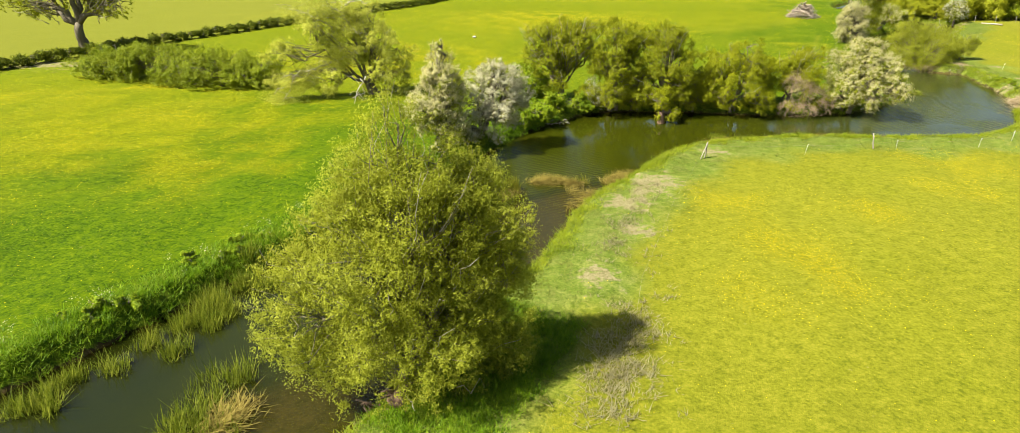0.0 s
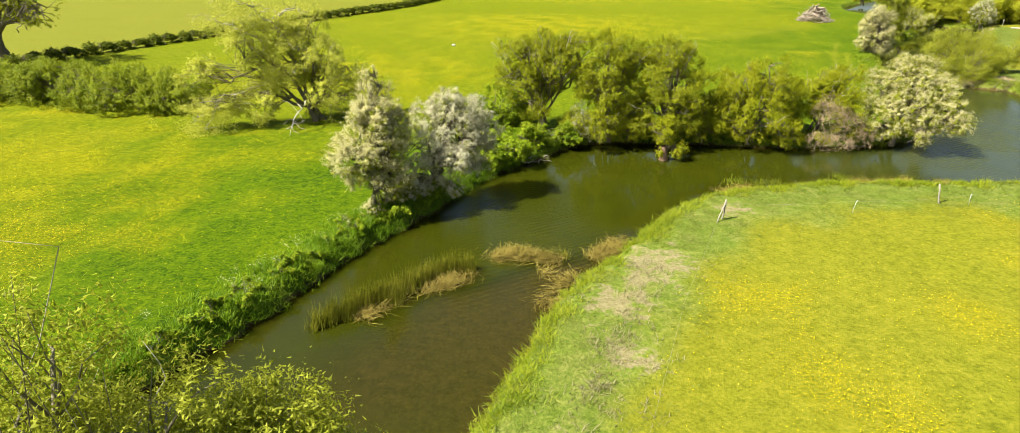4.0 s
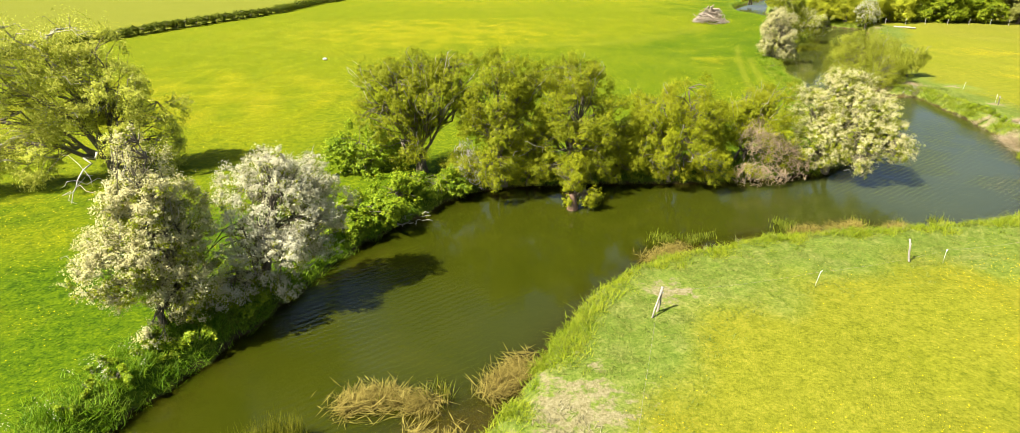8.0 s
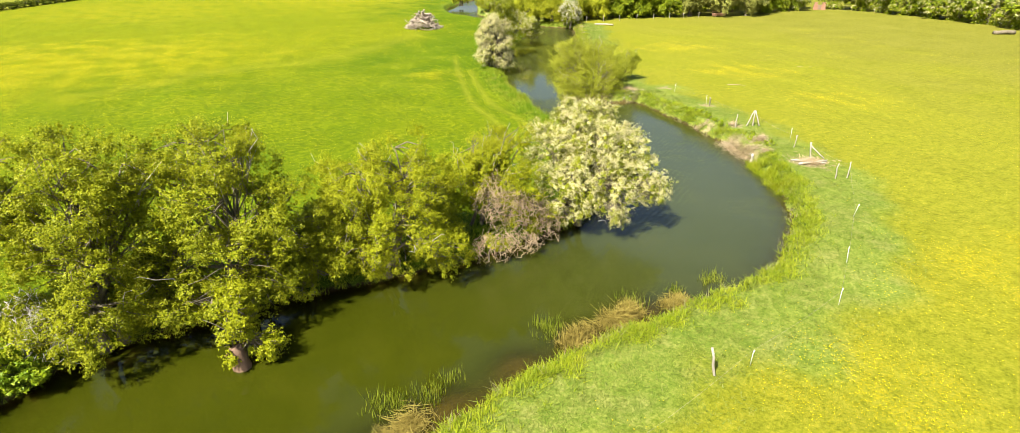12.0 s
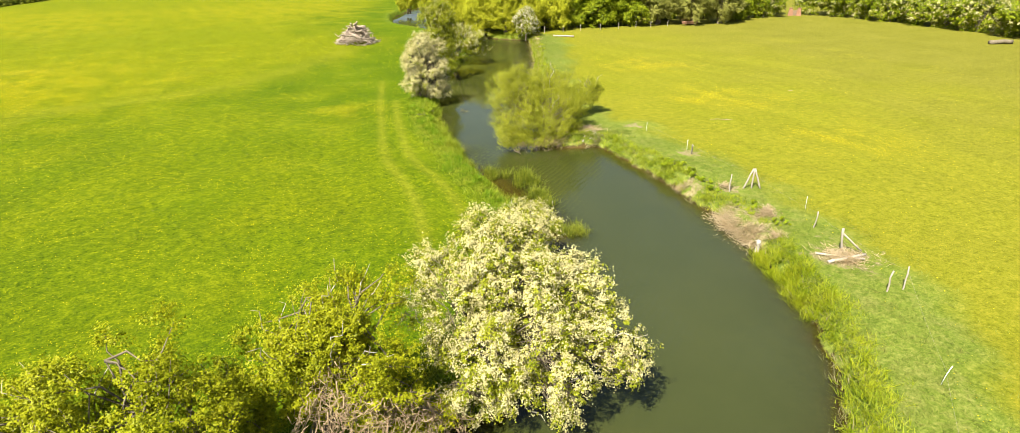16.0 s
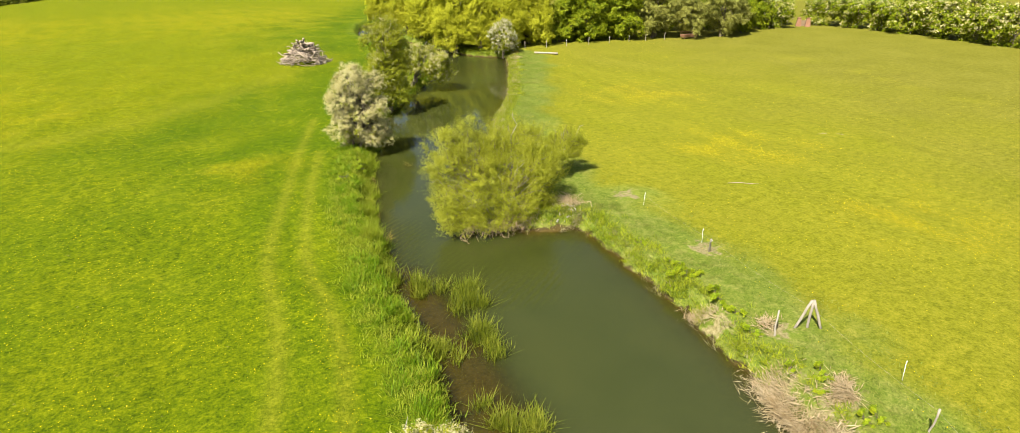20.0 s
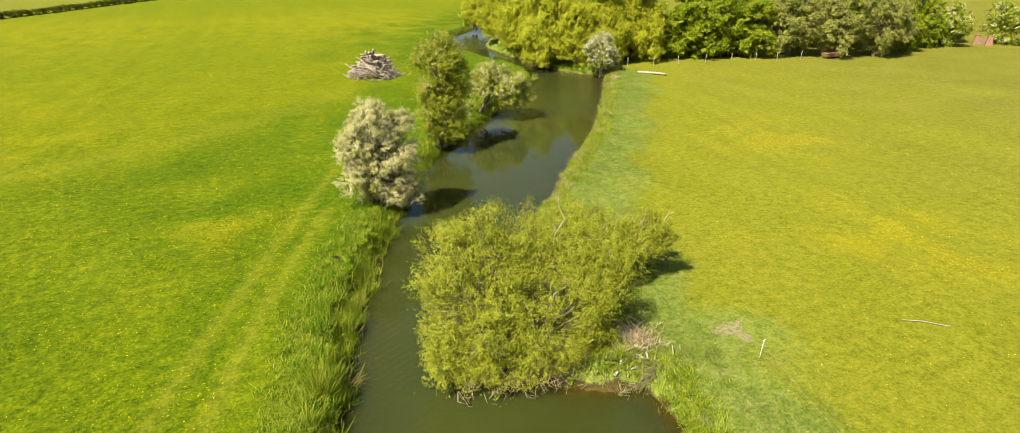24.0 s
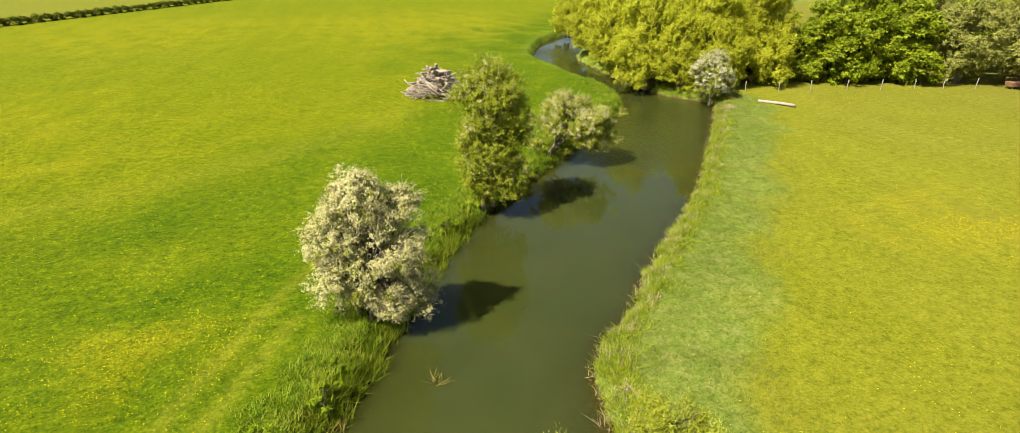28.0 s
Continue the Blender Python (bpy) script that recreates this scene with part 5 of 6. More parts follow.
build_fallen_limb("bare pale limb reaching out of the willow crown", [((-12.8, 57.7, 5.4), (-15.1, 56.8, 6.0), 0.12, -0.1), ((-15.1, 56.8, 6.0), (-17.3, 55.9, 7.2), 0.08, -0.15), ((-17.3, 55.9, 7.2), (-18.8, 55.4, 7.7), 0.05, 0.0), ((-14.6, 57.0, 5.8), (-16.0, 56.6, 5.2), 0.05, 0.1)], 10, 1600)
build_fallen_limb("thin bare limb low in the island willow", [((48.2, 76.2, 1.4), (45.9, 76.8, 2.3), 0.028, 0.3), ((47.8, 75.6, 0.8), (46.4, 74.9, 1.2), 0.025, 0.2)], 9, 0, OLIVE_BARK)
build_fallen_limb("short bleached branch leaning on the grass", [((-12.9, 56.0, 1.9), (-13.4, 53.2, 0.05), 0.07, 0.25)], 8)


# ---- fences, rails and small things on the meadows ----
def post_mesh(tall, wide, seed):
    r = np.random.RandomState(seed)
    k = np.linspace(0, 1, 5)
    return tube(np.column_stack([0.02 * r.randn(5), 0.02 * r.randn(5), -0.25 + (tall + 0.25) * k]), wide * (1 + 0.08 * r.randn(5)), 8)


def build_post(x, y, tall, wide=0.06, lean=(0, 0), brace=None, seed=1, name="fence_post", label="weathered grey timber fence post in the bank grass"):
    root = thing(name, (x, y, 0.0), label, "fence post", "posts of the riverside fence")
    root.rotation_euler = (radians(lean[0]), radians(lean[1]), 0)
    stake = piece("post", *post_mesh(tall, wide, seed), TIMBER, root)
    if brace:
        r = np.random.RandomState(seed)
        piece("brace", *tube(bend(r, (brace[0], brace[1], 0), (0, 0, tall * 0.8), 0, 4, 0.01), np.full(4, wide * 0.75), 7), TIMBER, root)
    piece("wire_clip", *tube([(wide, 0, tall * 0.75), (wide + 0.03, 0, tall * 0.75), (wide + 0.05, 0, tall * 0.78)], [0.015, 0.018, 0.012], 6), PLASTIC, stake, "small white insulator")
    return root


for k, (x, y, h, w, lx, ly, br) in enumerate([
        (12.6, 38.9, 1.05, 0.045, 2, 3, (-0.35, -0.4)), (24.7, 41.1, 1.05, 0.045, -5, -8, None), 
        (45.5, 49.7, 0.95, 0.035, 0, 1, None), (46.3, 49.4, 0.95, 0.03, -6, 12, None), (49.1, 54.8, 0.9, 0.032, 3, -3, None), (50.0, 60.4, 1.0, 0.034, -3, 5, None),
        (53.9, 66.2, 0.95, 0.045, 18, -24, None), (47.7, 52.7, 1.15, 0.055, -4, -9, (0.45, -0.65))]):
    build_post(x, y, h, w, (lx, ly), br, 100 + k)


def build_trestle(x, y, turn):
    """An A-frame of three poles."""
    root = thing("timber_trestle", (x, y, 0), "bleached timber A-frame straining post on the bank", "fence post", "posts of the riverside fence")
    root.rotation_euler[2] = radians(turn)
    r = np.random.RandomState(9)
    for a in ((-0.5, 0.1, -0.1), (0.5, -0.1, -0.1), (0.02, 0.05, -0.2)):
        piece("leg", *tube(bend(r, a, (a[0] * 0.08, 0.02, 1.2 if a[0] else 1.1), 0, 5, 0.012), np.full(5, 0.05), 8), TIMBER, root)
    piece("binding", *tube([(-0.09, 0, 1.0), (0, 0.08, 1.03), (0.09, 0, 1.0)], [0.03, 0.05, 0.03], 6), TIMBER, root)
    return root


build_trestle(51.4, 59.9, -30)
RODS = [(19.5, 39.8), (26.1, 40.8), (32.1, 41.4), (35.7, 43.2), (40.85, 45.9), (51.0, 56.4), (54.4, 67.0), (55.8, 72.0)]
for k, (x, y) in enumerate(RODS):
    root = thing("electric_fence_rod", (x, y, 0), "thin white plastic electric fence rod", "fence post", "rods of the electric fence")
    a, b = random.uniform(-0.12, 0.12), random.uniform(-0.12, 0.12)
    rod = piece("rod", *tube([(0, 0, -0.1), (a * 0.5, b * 0.5, 0.35), (a, b, 0.68)], [0.009, 0.009, 0.008], 6), PLASTIC, root)
    piece("hook", *tube([(a, b, 0.63), (a + 0.04, b, 0.65), (a + 0.05, b, 0.70)], [0.012, 0.012, 0.01], 5), PLASTIC, rod)


def build_wire(points, name="fence_wire"):
    """A slack wire from post to post."""
    path = []
    for a, b in zip(points, points[1:]):
        for k in np.linspace(0, 1, 8, endpoint=False):
            path.append((a[0] + (b[0] - a[0]) * k, a[1] + (b[1] - a[1]) * k, a[2] + (b[2] - a[2]) * k - 0.12 * math.sin(k * math.pi)))
    path.append(points[-1])
    ob = piece(name, *tube(path, np.full(len(path), 0.0028), 4), TIMBER)
    return tagged(ob, "slack pale fence wire along the river bank", "wire")


build_wire([(12.6, 38.9, 0.85), (8.6, 30.6, 0.25), (5.4, 22.5, 0.2), (3.4, 15.0, 0.2), (1.0, 6.0, 0.2)])
build_wire([(12.6, 38.9, 0.85), (19.5, 39.8, 0.6), (26.1, 40.8, 0.6), (32.1, 41.4, 0.6), (35.7, 43.2, 0.6), (40.85, 45.9, 0.6), (46.3, 49.4, 0.8), (47.7, 52.7, 0.9), (49.1, 54.8, 0.8), (51.4, 59.9, 0.9)])
build_wire([(51.4, 59.9, 0.9), (53.9, 66.2, 0.6), (55.8, 72.0, 0.6)])


def build_rail(name, label, category, a, b, thick, material, stubs=0):
    root = thing(name, (*a, 0), label, category)
    way = np.array(b) - np.array(a)
    r = np.random.RandomState(int(abs(a[0] * 10)))
    piece("beam", *tube(bend(r, (0, 0, thick), (way[0], way[1], thick * 1.1), 0.02, 6, 0.01), np.full(6, thick), 8), material, root)
    for k in range(stubs):
        f = (k + 0.5) / stubs
        piece("leg", *tube([(way[0] * f, way[1] * f, -0.1), (way[0] * f, way[1] * f, 0.3), (way[0] * f, way[1] * f, thick)], [0.07, 0.07, 0.06], 6), material, root)
    return root


build_rail("timber_beam", "long pale timber beam lying in the grass", "timber", (85.6, 118.8), (87.6, 116.2), 0.14, TIMBER)
build_rail("fallen_log", "dark fallen log on the meadow near the hedge", "log", (132.2, 75.6), (135.2, 73.8), 0.32, BARK)
build_rail("fallen_branch", "thin grey branch lying on the meadow", "dead branch", (78.0, 74.2), (79.4, 72.6), 0.016, LOG_BARK)
build_rail("fallen_branch", "thin grey branch lying on the meadow", "dead branch", (62.6, 71.4), (64.0, 70.2), 0.015, LOG_BARK)
build_rail("fallen_branch", "grey stick lying by the bank fence", "dead branch", (46.0, 52.4), (48.0, 51.8), 0.07, PALE_BARK)
build_rail("fallen_branch", "grey stick lying by the bank fence", "dead branch", (46.4, 53.2), (47.6, 51.6), 0.05, PALE_BARK)


def boxed(name, lower, upper, tall, base, material, parent):
    """A block that tapers from lower (x, y) to upper (x, y), with softened edges."""
    bm = bmesh.new()
    bmesh.ops.create_cube(bm, size=1)
    for v in bm.verts:
        k = upper if v.co.z > 0 else lower
        v.co = Vector((v.co.x * k[0], v.co.y * k[1], (v.co.z + 0.5) * tall))
        v.co += Vector(base)
    bmesh.ops.bevel(bm, geom=bm.edges[:], offset=0.03, segments=2, affect="EDGES")
    mesh = bpy.data.meshes.new(name)
    bm.to_mesh(mesh)
    bm.free()
    mesh.materials.append(material)
    ob = new(name, mesh)
    ob.parent = parent
    return ob


def build_piers():
    """Two tapering brick piers with a dark gap, under the hedge."""
    root = thing("brick_piers", (149.2, 116.6, 0), "pair of tapering terracotta brick piers under the hedge", "brick piers")
    for x in (-0.8, 0.8):
        pier = boxed("pier", (1.0, 1.0), (0.6, 0.7), 1.5, (x, 0, -0.05), BRICK, root)
        boxed("cap", (0.75, 0.85), (0.7, 0.8), 0.1, (x, 0, 1.45), BRICK, root)
    boxed("back_wall", (0.8, 0.3), (1.2, 0.3), 1.1, (0, 0.45, -0.05), EARTH, root)
    root.rotation_euler[2] = radians(-55)


build_piers()


def build_feeder():
    """A rusty cattle feeder half hidden under the willow."""
    root = thing("cattle_feeder", (116.3, 117.2, 0), "rusty red cattle feeder under the willow", "feeder")
    boxed("trough", (2.6, 0.9), (2.8, 1.1), 0.45, (0, 0, 0.25), BRICK, root)
    for x in (-1.1, 1.1):
        for y in (-0.35, 0.35):
            boxed("leg", (0.1, 0.1), (0.1, 0.1), 0.4, (x, y, -0.05), BRICK, root)
    boxed("rail", (2.8, 0.07), (2.8, 0.07), 0.07, (0, 0.5, 1.0), BRICK, root)
    for x in (-1.3, 0, 1.3):
        boxed("upright", (0.06, 0.06), (0.06, 0.06), 0.5, (x, 0.5, 0.55), BRICK, root)
    root.rotation_euler[2] = radians(-12)


build_feeder()
for k, (x, y) in enumerate([(87.4, 123.2), (90.9, 122.6), (94.1, 121.8), (98.0, 121.2), (101.6, 120.5), (105.2, 119.8), (108.2, 119.1), (112.1, 118.6)]):
    build_post(x, y, 1.05, 0.04, (random.uniform(-3, 3), random.uniform(-3, 3)), None, 140 + k, label="grey timber fence post along the wood's edge")


def build_gate():
    """A pale timber hurdle beside the oak."""
    root = thing("field_gate", (-52.6, 82.0, 0), "pale timber hurdle leaning by the oak", "gate")
    for z in (0.25, 0.55, 0.85):
        boxed("rail", (2.6, 0.05), (2.6, 0.05), 0.09, (1.4, 0, z), TIMBER, root)
    for x in (0.15, 1.4, 2.65):
        boxed("upright", (0.09, 0.08), (0.09, 0.08), 1.05, (x, 0.06, -0.05), TIMBER, root)
    root.rotation_euler[2] = radians(-18)


build_gate()


def build_stone(x, y, size, label, material):
    bm = bmesh.new()
    bmesh.ops.create_icosphere(bm, subdivisions=2, radius=size)
    for v in bm.verts:
        v.co *= 1 + 0.25 * noise.noise(v.co * 3 + Vector((x, y, 0)))
        v.co.z *= 0.55
    mesh = bpy.data.meshes.new("stone")
    bm.to_mesh(mesh)
    bm.free()
    mesh.materials.append(material)
    ob = new("stone", mesh)
    ob.location = (x, y, size * 0.3)
    return tagged(ob, label, "stone")


build_stone(-5.5, 97.2, 0.3, "pale flat stone in the buttercup meadow", STONE)


# ---- grass, reeds and flowers ----
def bank_points(line, n, low, high, seed, first=0, last=None):
    """Random places beside a bank line, between two distances on either side of it."""
    r = np.random.RandomState(seed)
    line = line[first:last]
    seg = np.linalg.norm(np.diff(line, axis=0), axis=1)
    s = np.concatenate([[0], np.cumsum(seg)])
    u = r.rand(n) * s[-1]
    at = np.column_stack([np.interp(u, s, line[:, 0]), np.interp(u, s, line[:, 1])])
    k = np.clip(np.searchsorted(s, u) - 1, 0, len(seg) - 1)
    way = unit(np.diff(line, axis=0)[k])
    off = low + (high - low) * r.rand(n)
    return at + np.column_stack([-way[:, 1], way[:, 0]]) * off[:, None], r


def stand(p):
    """Places on the ground with their heights, and their distance from the water."""
    shore = shore_of(p)
    return np.column_stack([p, height_of(p, shore) - 0.02]), shore


def tufts(r, at, blades, spread):
    n = len(at)
    idx = np.repeat(np.arange(n), blades)
    out = at[idx].copy()
    out[:, :2] += r.randn(len(out), 2) * spread
    return out


def stuff(name, label, category, mesh, material):
    return tagged(piece(name, *mesh, material), label, category, kind="stuff")


for first, last, count, seed, blades in ((24, 96, 5600, 201, LUSH_BLADES), (96, 250, 11400, 211, BLADES)):
    p, r = bank_points(LEFT[first:last], count, -0.4, 2.4, seed)
    at, shore = stand(p)
    keep = (shore > -0.02) & (r.rand(len(p)) < np.clip(1.25 - shore / 1.9, 0.03, 1))
    stuff("bank_grass", "lush tall green grass along the river bank", "grass", blade_quads(r, tufts(r, at[keep], 14, 0.15), 0.25, 0.034, 1.1), blades)
p, r = bank_points(RIGHT[24:290], 15000, -2.0, 0.4, 202)
at, shore = stand(p)
keep = (shore > 0.1) & (worn_of(p) < 0.25 + 0.3 * r.rand(len(p))) & (r.rand(len(p)) < np.clip((0.9 + 0.4 * waves(p, 3.0, 61) - shore) / 0.4, 0.02, 1))
stuff("bank_grass", "bright green waterside grass along the river bank", "grass", blade_quads(r, tufts(r, at[keep], 13, 0.15), 0.24, 0.034, 1.1), BLADES)
p, r = bank_points(RIGHT[24:290], 30000, -6.0, 0.0, 203)
at, shore = stand(p)
keep = (shore > 0.5) & (worn_of(p) < 0.2 + 0.35 * r.rand(len(p))) & (r.rand(len(p)) < np.clip((6.0 - shore) / 3.5, 0, 1))
stuff("rank_grass", "long pale rank grass between the fence and the river", "grass", blade_quads(r, tufts(r, at[keep], 7, 0.16), 0.11, 0.04, 1.9), PALE_BLADES)

p, r = bank_points(LEFT[24:250], 1500, 0.05, 2.0, 206)
at, shore = stand(p)
keep = (shore > 0.08) & (r.rand(len(p)) < np.clip(1.1 + 0.5 * waves(p, 2.6, 64) - shore / 1.7, 0.02, 1))
at = tufts(r, at[keep], 60, 0.13)
stuff("tussocks", "lush green grass tussocks along the river bank", "grass", blade_quads(r, at, 0.42 * (0.6 + 0.5 * r.rand(len(at))), 0.03, 0.75), LUSH_BLADES)

r = np.random.RandomState(204)
p = np.column_stack([r.uniform(-40, 100, 130000), r.uniform(8, 145, 130000)])
d = distance_to(LEFT[20:280:3], p)
p = p[r.rand(len(p)) < np.clip(1.3 - d / 38, 0, 1)]
p = p[distance_to(LEFT[20:280:3], p) < distance_to(RIGHT[20:280:3], p)]
at, shore = stand(p)
at = at[shore > 1.2]
stuff("meadow_grass", "short meadow grass tufts", "grass", blade_quads(r, tufts(r, at, 3, 0.10), 0.08, 0.05, 1.4), MEADOW_BLADES)
p = np.column_stack([r.uniform(-50, 108, 2200000), r.uniform(5, 140, 2200000)])
near_left = distance_to(LEFT[20:280:4], p) < distance_to(RIGHT[20:280:4], p)
p = p[r.rand(len(p)) < np.where(near_left, 0.012 + 0.15 * np.clip(waves(p, 5.0, 36) + 0.4, 0, 1) * np.clip((p[:, 0] + p[:, 1] - 60) / 30, 0, 1), 0.010) + np.where(near_left, 0.6, 0.75) * gold_of(p) ** 1.5]
at, shore = stand(p)
at = at[shore > 2.6]
at[:, 2] += 0.07 + 0.08 * r.rand(len(at))
flat = r.randn(len(at), 3) * np.array([1, 1, 0.2])
stuff("buttercups", "yellow buttercup flowers in the meadow", "flowers", leaf_quads(r, at, flat, 0.036, 0.036, np.tile((0.0, 0.0, 1.0), (len(at), 1)), False), PETAL)


nettle = build_tree("nettle_clump", "low dark green nettle clump on the river bank", "plant", (-3.6, 39.6, -0.3),
                    [(0, 0, 0.28, 0.55, 0.5, 0.3), (0.35, 0.2, 0.22, 0.4, 0.4, 0.26), (-0.3, -0.25, 0.2, 0.4, 0.4, 0.24)], NETTLE, stems=1, stem_r=0.015, clumps=120, per=16, clump=0.10,
                    size=(0.085, 0.05), rise=0.7, seed=120, group="nettles on the banks", twig=0.004, twigs_per=4, floor=0.02)


def plant_copies(proto, p, r, low, high):
    """Turned copies of a plant on the ground at places."""
    at, shore = stand(p)
    for (x, y, z), d in zip(at, shore):
        if d > 0.2:
            k = r.uniform(low, high)
            copy_thing(proto, Matrix.Translation((x, y, z)) @ pose(0, 0, 0, 0, 0, r.rand() * 360) @ Matrix.Diagonal((k * 1.2, k, k, 1)))


for line, count, low, high, seed in ((LEFT[24:92], 46, 0.5, 1.7, 401), (LEFT[186:222], 20, 0.25, 1.2, 402), (RIGHT[160:196], 8, -1.2, -0.3, 403)):
    p, r = bank_points(line, count, low, high, seed)
    plant_copies(nettle, p, r, 0.35, 0.8)
plant_copies(nettle, np.array([(49.2, 58.2), (48.9, 57.9), (48.3, 57.6), (48.0, 56.2), (48.4, 56.0), (46.6, 56.4), (51.3, 64.9), (51.0, 65.2), (50.6, 65.9)]), np.random.RandomState(406), 0.32, 0.5)
p, r = bank_points(LEFT[24:96], 700, 0.3, 2.2, 405)
at, shore = stand(p)
at = at[(shore > 0.4) & (waves(p, 3.5, 41) > 0.1)]
at = tufts(r, at, 5, 0.06)
at[:, 2] += 0.35 + 0.25 * r.rand(len(at))
stuff("cow_parsley", "white cow parsley flower heads on the bank", "flowers", leaf_quads(r, at, r.randn(len(at), 3) * np.array([1, 1, 0.1]), 0.035, 0.035, np.tile((0.0, 0.0, 1.0), (len(at), 1)), False), PINKISH)


def reed_bed(label, spots, count, tall, material, seed, lean=0.3, spread=0.6, width=0.034, name="reed_bed", clump=14):
    """Reeds standing in the shallows around spots along a line."""
    r = np.random.RandomState(seed)
    line = np.array(spots, float)
    u = r.rand(count) * (len(line) - 1)
    u = u[r.randint(0, max(2, count // clump), count)]
    p = np.column_stack([np.interp(u, range(len(line)), line[:, 0]), np.interp(u, range(len(line)), line[:, 1])])
    p = p + spread * 1.2 * np.column_stack([np.sin(u * 977), np.cos(u * 1531)]) * (np.sin(u * 411) ** 2)[:, None] + r.randn(count, 2) * spread * 0.3
    at, shore = stand(p)
    at[:, 2] = np.maximum(at[:, 2], WATER_Z - 0.1)
    foot = tufts(r, at, 9, 0.10)
    stuff(name, label, "reeds", blade_quads(r, foot, tall * (0.45 + 0.75 * r.rand(len(foot))), width, lean * (0.4 + 1.2 * r.rand(len(foot)))[:, None]), material)


def reed_raft(label, spots, count, reach, seed, material=None, name="reed_raft"):
    """Broken dead reeds that lie across one another on the water, with a few still upright."""
    r = np.random.RandomState(seed)
    line = np.array(spots, float)
    u = (r.rand(max(4, count // 40)) * (len(line) - 1))[r.randint(0, max(4, count // 40), count)]
    p = np.column_stack([np.interp(u, range(len(line)), line[:, 0]), np.interp(u, range(len(line)), line[:, 1])]) + r.randn(count, 2) * reach * (0.3 + 0.7 * r.rand(count, 1))
    at, shore = stand(p)
    at[:, 2] = np.maximum(at[:, 2], WATER_Z) + 0.04 + 0.2 * r.rand(count) ** 2
    lie = u * 2.1 + r.randn(count) * 0.8
    way = np.column_stack([np.cos(lie), np.sin(lie), 0.12 + 0.45 * r.rand(count) ** 3])
    stuff(name, label, "reeds", leaf_quads(r, at, way, 0.55 if material is None else 0.36, 0.024, np.tile((0.0, 0.0, 1.0), (count, 1))), material or DEAD_REED)


reed_bed("green reeds standing along the water's edge", [(-17.5, 13.0), (-14.4, 15.4), (-13.2, 18.0), (-11.8, 21.6), (-11.0, 24.6)], 760, 0.8, REED, 301, 0.55, 0.75, clump=34)
reed_bed("green reeds in the shallows", [(-9.9, 14.0), (-9.5, 15.6), (-8.8, 18.2)], 220, 0.7, REED, 302, 0.6, 0.9)
reed_raft("broken straw-brown reeds in the shallows", [(-9.0, 14.2), (-8.2, 16.0)], 844, 0.4, 303)
reed_bed("line of green reeds standing in the river", [(-5.4, 30.3), (-3.9, 31.8), (-2.4, 32.8), (-1.2, 34.4), (0.4, 35.2)], 1100, 0.9, OLIVE_REED, 304, 0.25, 0.30)
reed_raft("broken straw-brown reeds in the river", [(-4.0, 31.0), (-0.6, 33.5), (0.6, 34.7)], 1337, 0.3, 305)
reed_raft("raft of collapsed dead reeds in the river", [(1.3, 36.2), (2.6, 36.4), (4.2, 36.1)], 1830, 0.38, 306)
reed_raft("raft of collapsed dead reeds in the river", [(3.4, 34.8), (4.9, 34.1), (3.4, 32.4), (4.0, 32.0)], 704, 0.3, 307)
reed_raft("raft of collapsed dead reeds by the bank", [(6.0, 36.2), (7.0, 36.8), (7.8, 38.1)], 1619, 0.35, 308)
for k, (spots, n, tall) in enumerate([([(1.3, 36.2), (2.6, 36.4), (4.2, 36.1)], 150, 0.45), ([(6.0, 36.4), (7.0, 37.0), (7.8, 38.3)], 110, 0.42), ([(14.0, 44.4), (15.6, 44.9), (16.6, 45.4)], 60, 0.4),
                                      ([(22.4, 45.9), (23.7, 46.2)], 90, 0.5), ([(25.3, 46.4), (26.2, 46.4)], 90, 0.5), ([(27.7, 45.8), (28.5, 45.8)], 60, 0.42)]):
    reed_bed("standing tuft of tan dead reeds at the water's edge", spots, n, tall, DEAD_REED, 380 + k, 0.7, 0.3, name="dead_reed_tuft", clump=8)
reed_bed("olive reeds growing through the raft of dead reeds", [(1.0, 36.3), (2.6, 36.6), (4.4, 36.3)], 60, 0.5, OLIVE_REED, 390, 0.5, 0.35, clump=6)
reed_raft("dead reed tufts along the bank", [(14.0, 44.2), (15.6, 44.6), (16.6, 45.4)], 844, 0.35, 309)
reed_raft("orange dead reed tufts along the bank", [(22.6, 45.6), (23.6, 45.9), (25.4, 46.2), (26.0, 46.1)], 1478, 0.35, 310)
reed_raft("orange dead reed tufts along the bank", [(27.6, 45.4), (28.4, 45.5)], 704, 0.25, 311)
reed_bed("sparse green reed shoots in the water", [(14, 46), (20, 46.6), (28, 47.0), (32.5, 46.0)], 160, 0.45, REED, 312, 0.3, 0.8)
reed_bed("green reeds on the mud shelf", [(41.6, 73.6), (42.0, 71.6), (43.2, 71.0), (42.3, 68.4), (41.7, 66.0)], 460, 0.75, REED, 313, 0.7, 0.62, clump=22)
reed_bed("green reeds on the mud shelf", [(39.9, 70.2), (40.4, 67.4), (39.8, 63.4), (40.6, 62.4)], 260, 0.55, REED, 314, 0.8, 0.6, clump=16)
reed_bed("green rushes along the meadow bank", [(41.6, 75.4), (43.4, 81), (45.6, 86), (47.6, 90)], 1500, 0.6, BLADES, 315, 0.7, 0.4, name="rush_bed")
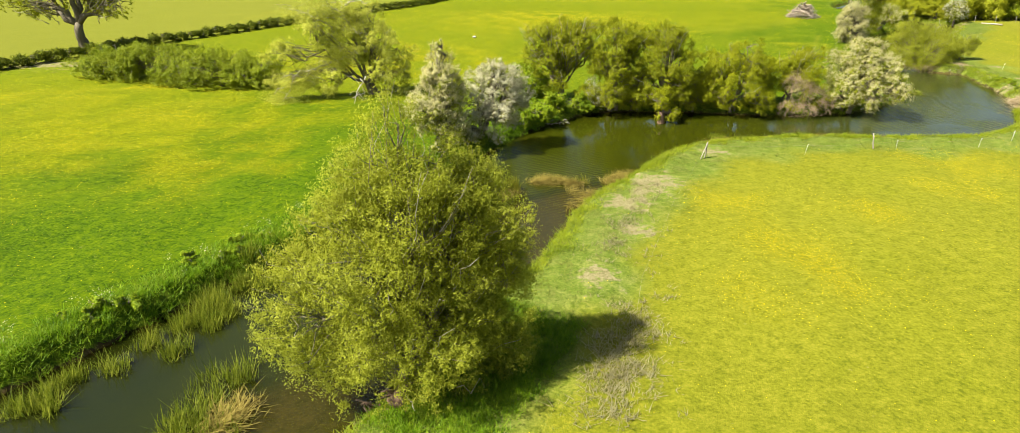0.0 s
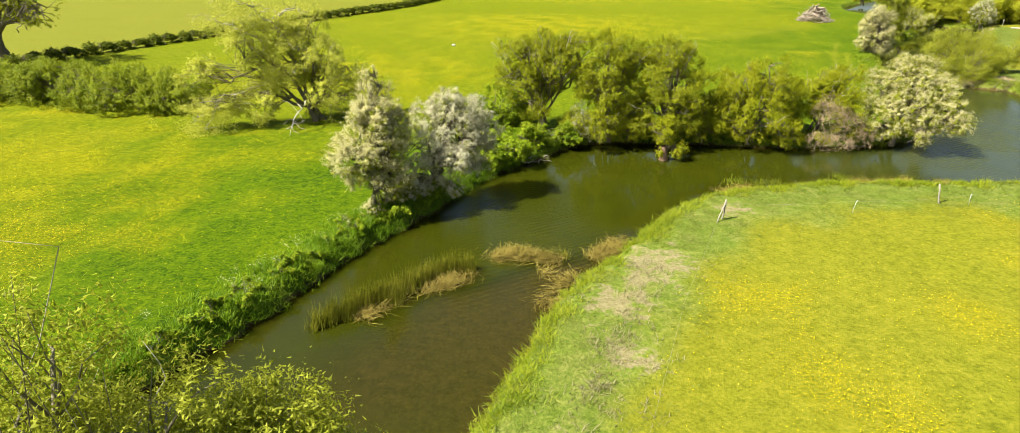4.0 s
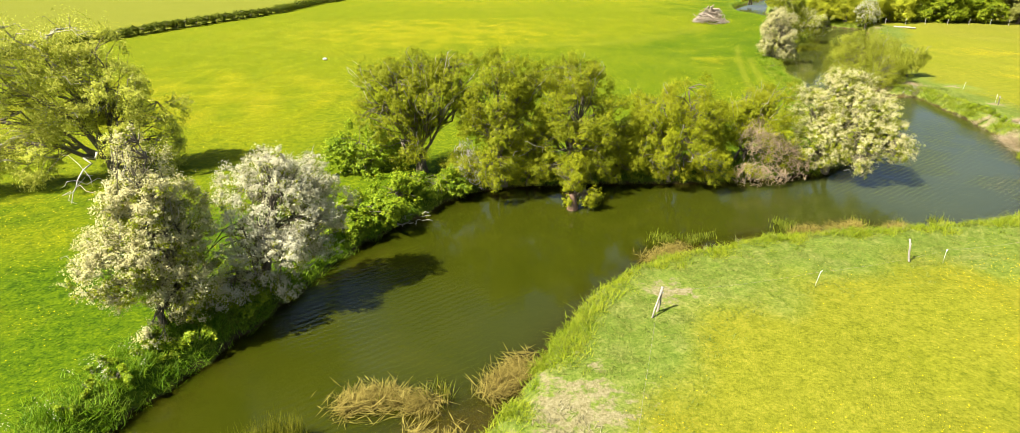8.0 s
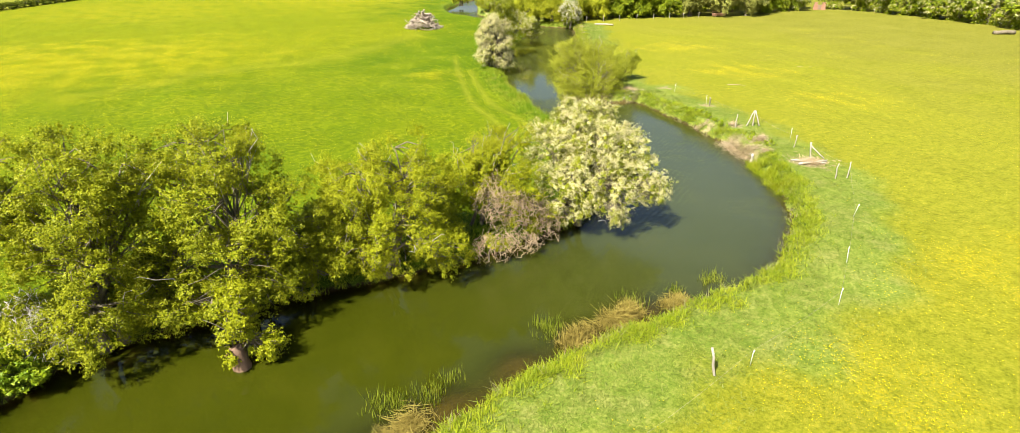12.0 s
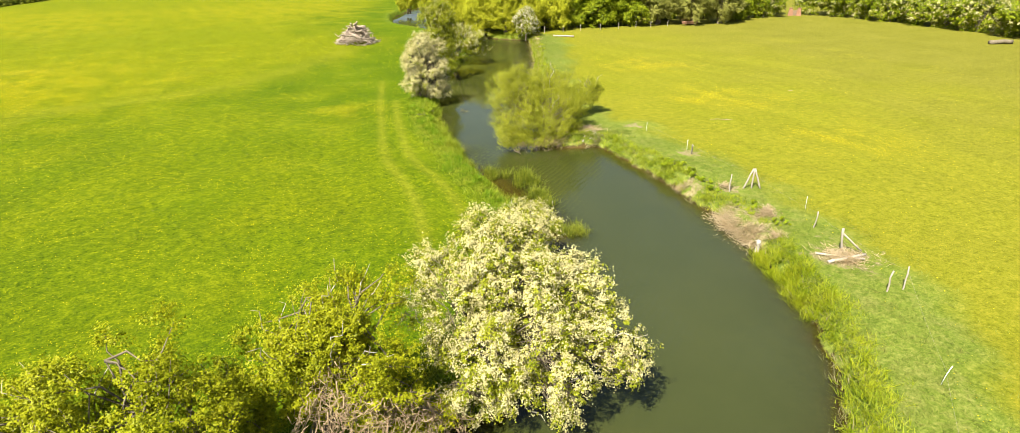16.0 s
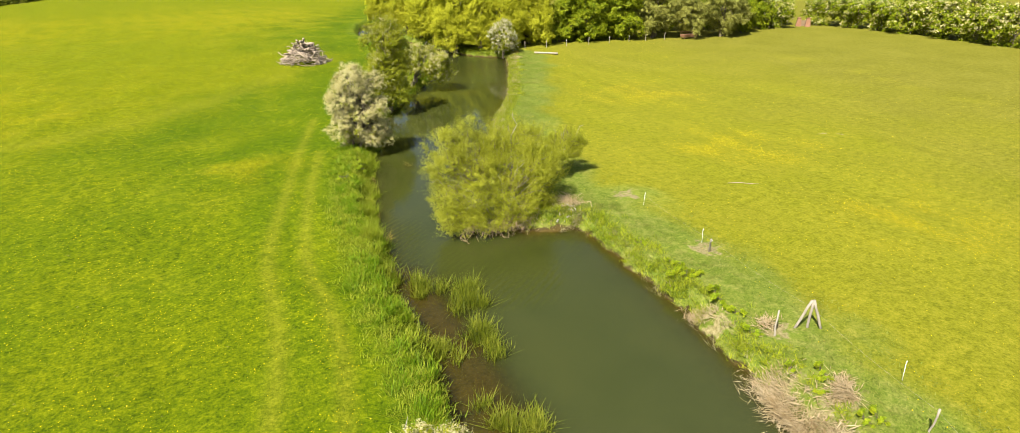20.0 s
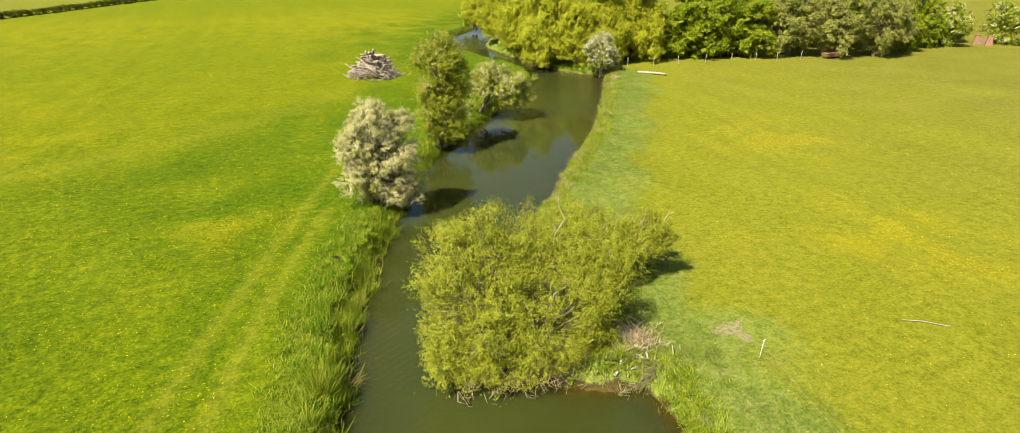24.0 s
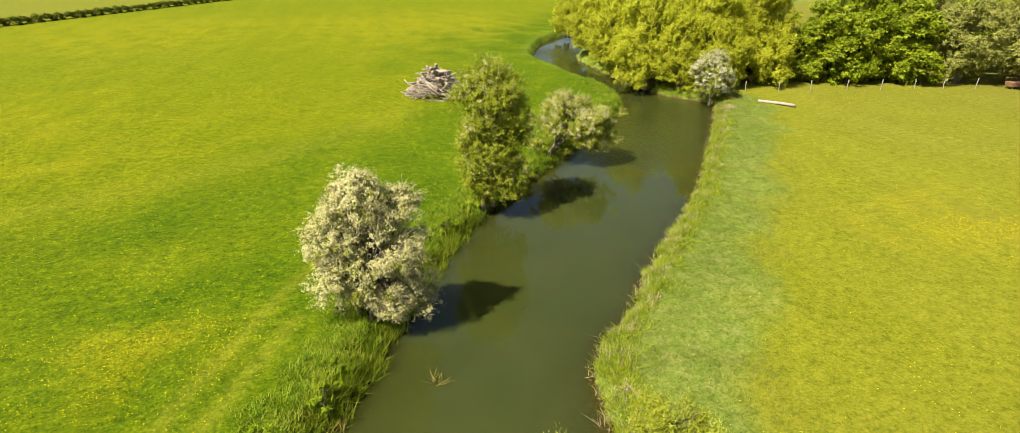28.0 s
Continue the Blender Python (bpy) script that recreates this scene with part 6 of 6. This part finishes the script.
reed_bed("green rushes along the meadow bank", [(48.2, 91), (50.6, 96), (54, 100.8)], 900, 0.6, BLADES, 316, 0.5, 0.4, name="rush_bed")
reed_bed("lush green waterside reeds along the fence bank", [(42.4, 50.6), (44.2, 53.0), (45.6, 55.4)], 420, 0.55, YOUNG_REED, 317, 0.8, 0.5)
for k, (spots, wide, n) in enumerate([([(48.0, 59.5), (47.5, 58.3), (47.0, 57.2), (46.3, 56.2)], 0.42, 3600), ([(49.1, 57.6), (49.0, 57.0), (48.4, 57.3)], 0.3, 700), ([(46.4, 55.5), (46.9, 55.2)], 0.25, 300),
                                       ([(49.6, 63.6), (49.6, 62.6)], 0.28, 500), ([(50.4, 61.0), (50.0, 60.6)], 0.25, 260), ([(46.9, 52.4), (47.3, 52.0)], 0.6, 1200), ([(52.4, 74.5), (52.7, 74.9)], 0.6, 900), ([(81.6, 117.4), (81.9, 117.8)], 0.5, 260)]):
    reed_raft("heap of bleached dead grass and reed on the bank", spots, n, wide, 330 + k, HEAP, "straw_heap")
reed_bed("tall pale dry grass beside the willow", [(2.9, 14.4), (3.5, 16.4), (4.2, 18.2), (4.8, 20.0)], 380, 0.28, STRAW, 350, 1.4, 1.2, name="dry_grass", clump=5)
reed_bed("tall pale dry grass along the bank", [(4.4, 24.6), (5.6, 27.8), (6.8, 30.6), (8.4, 34.2)], 240, 0.22, STRAW, 351, 1.4, 1.2, name="dry_grass", clump=5)
reed_raft("small raft of floating brown weed", [(49.4, 87.8), (49.8, 87.9)], 20, 0.10, 360)
reed_raft("dead reeds along the foot of the bank", [(42.6, 76.6), (44.0, 81.5), (47.2, 88.6)], 260, 0.25, 361)
reed_raft("dead reeds along the foot of the bank", [(84.0, 121.0), (80.0, 116.8), (75.0, 110.0)], 220, 0.3, 362)

# A strip of young reed along the outer bend, with last year's dead stems at the water's edge
p, r = bank_points(RIGHT[40:300], 12500, -1.7, 0.1, 371)
at, shore = stand(p)
keep = (shore > 0.02) & (worn_of(p) < 0.3) & (r.rand(len(p)) < np.clip((1.35 + 0.4 * waves(p, 3.0, 62) - shore) / 0.5, 0, 1))
foot = tufts(r, at[keep], 10, 0.13)
stuff("reed_strip", "bright young yellow-green reeds along the outer bank", "reeds", blade_quads(r, foot, 0.27 * (0.4 + 0.8 * r.rand(len(foot))), 0.03, 1.2), YOUNG_REED)
p, r = bank_points(RIGHT[96:216], 900, -0.5, 0.25, 372)
at, shore = stand(p)
at[:, 2] = np.maximum(at[:, 2], WATER_Z - 0.05)
foot = tufts(r, at[waves(p, 1.3, 63) > 0.05], 6, 0.12)
stuff("dead_reed_fringe", "tan dead reed stems fringing the water's edge", "reeds", blade_quads(r, foot, 0.35 * (0.4 + 0.8 * r.rand(len(foot))), 0.03, 1.1), STRAW)
p, r = bank_points(RIGHT[214:272], 1500, -0.9, 0.15, 374)
at, shore = stand(p)
at[:, 2] = np.maximum(at[:, 2], WATER_Z - 0.05)
foot = tufts(r, at[waves(p, 1.6, 65) > 0.0], 7, 0.14)
stuff("dead_reed_fringe", "bleached dead grass fringing the upper pool", "reeds", blade_quads(r, foot, 0.36 * (0.4 + 0.8 * r.rand(len(foot))), 0.03, 1.1), HEAP)
p, r = bank_points(RIGHT[31:43], 640, -4.2, -0.1, 375)
at, shore = stand(p)
at = tufts(r, at[shore > 0.1], 46, 0.16)
stuff("tussocks", "lush green grass at the foot of the crack willow", "grass", blade_quads(r, at, 0.28 * (0.6 + 0.5 * r.rand(len(at))), 0.03, 1.0), LUSH_BLADES)
reed_raft("line of floating dead straw off the mud bar", [(50.6, 73.2), (51.6, 73.3), (52.9, 73.2)], 300, 0.16, 373, STRAW, "straw_raft")
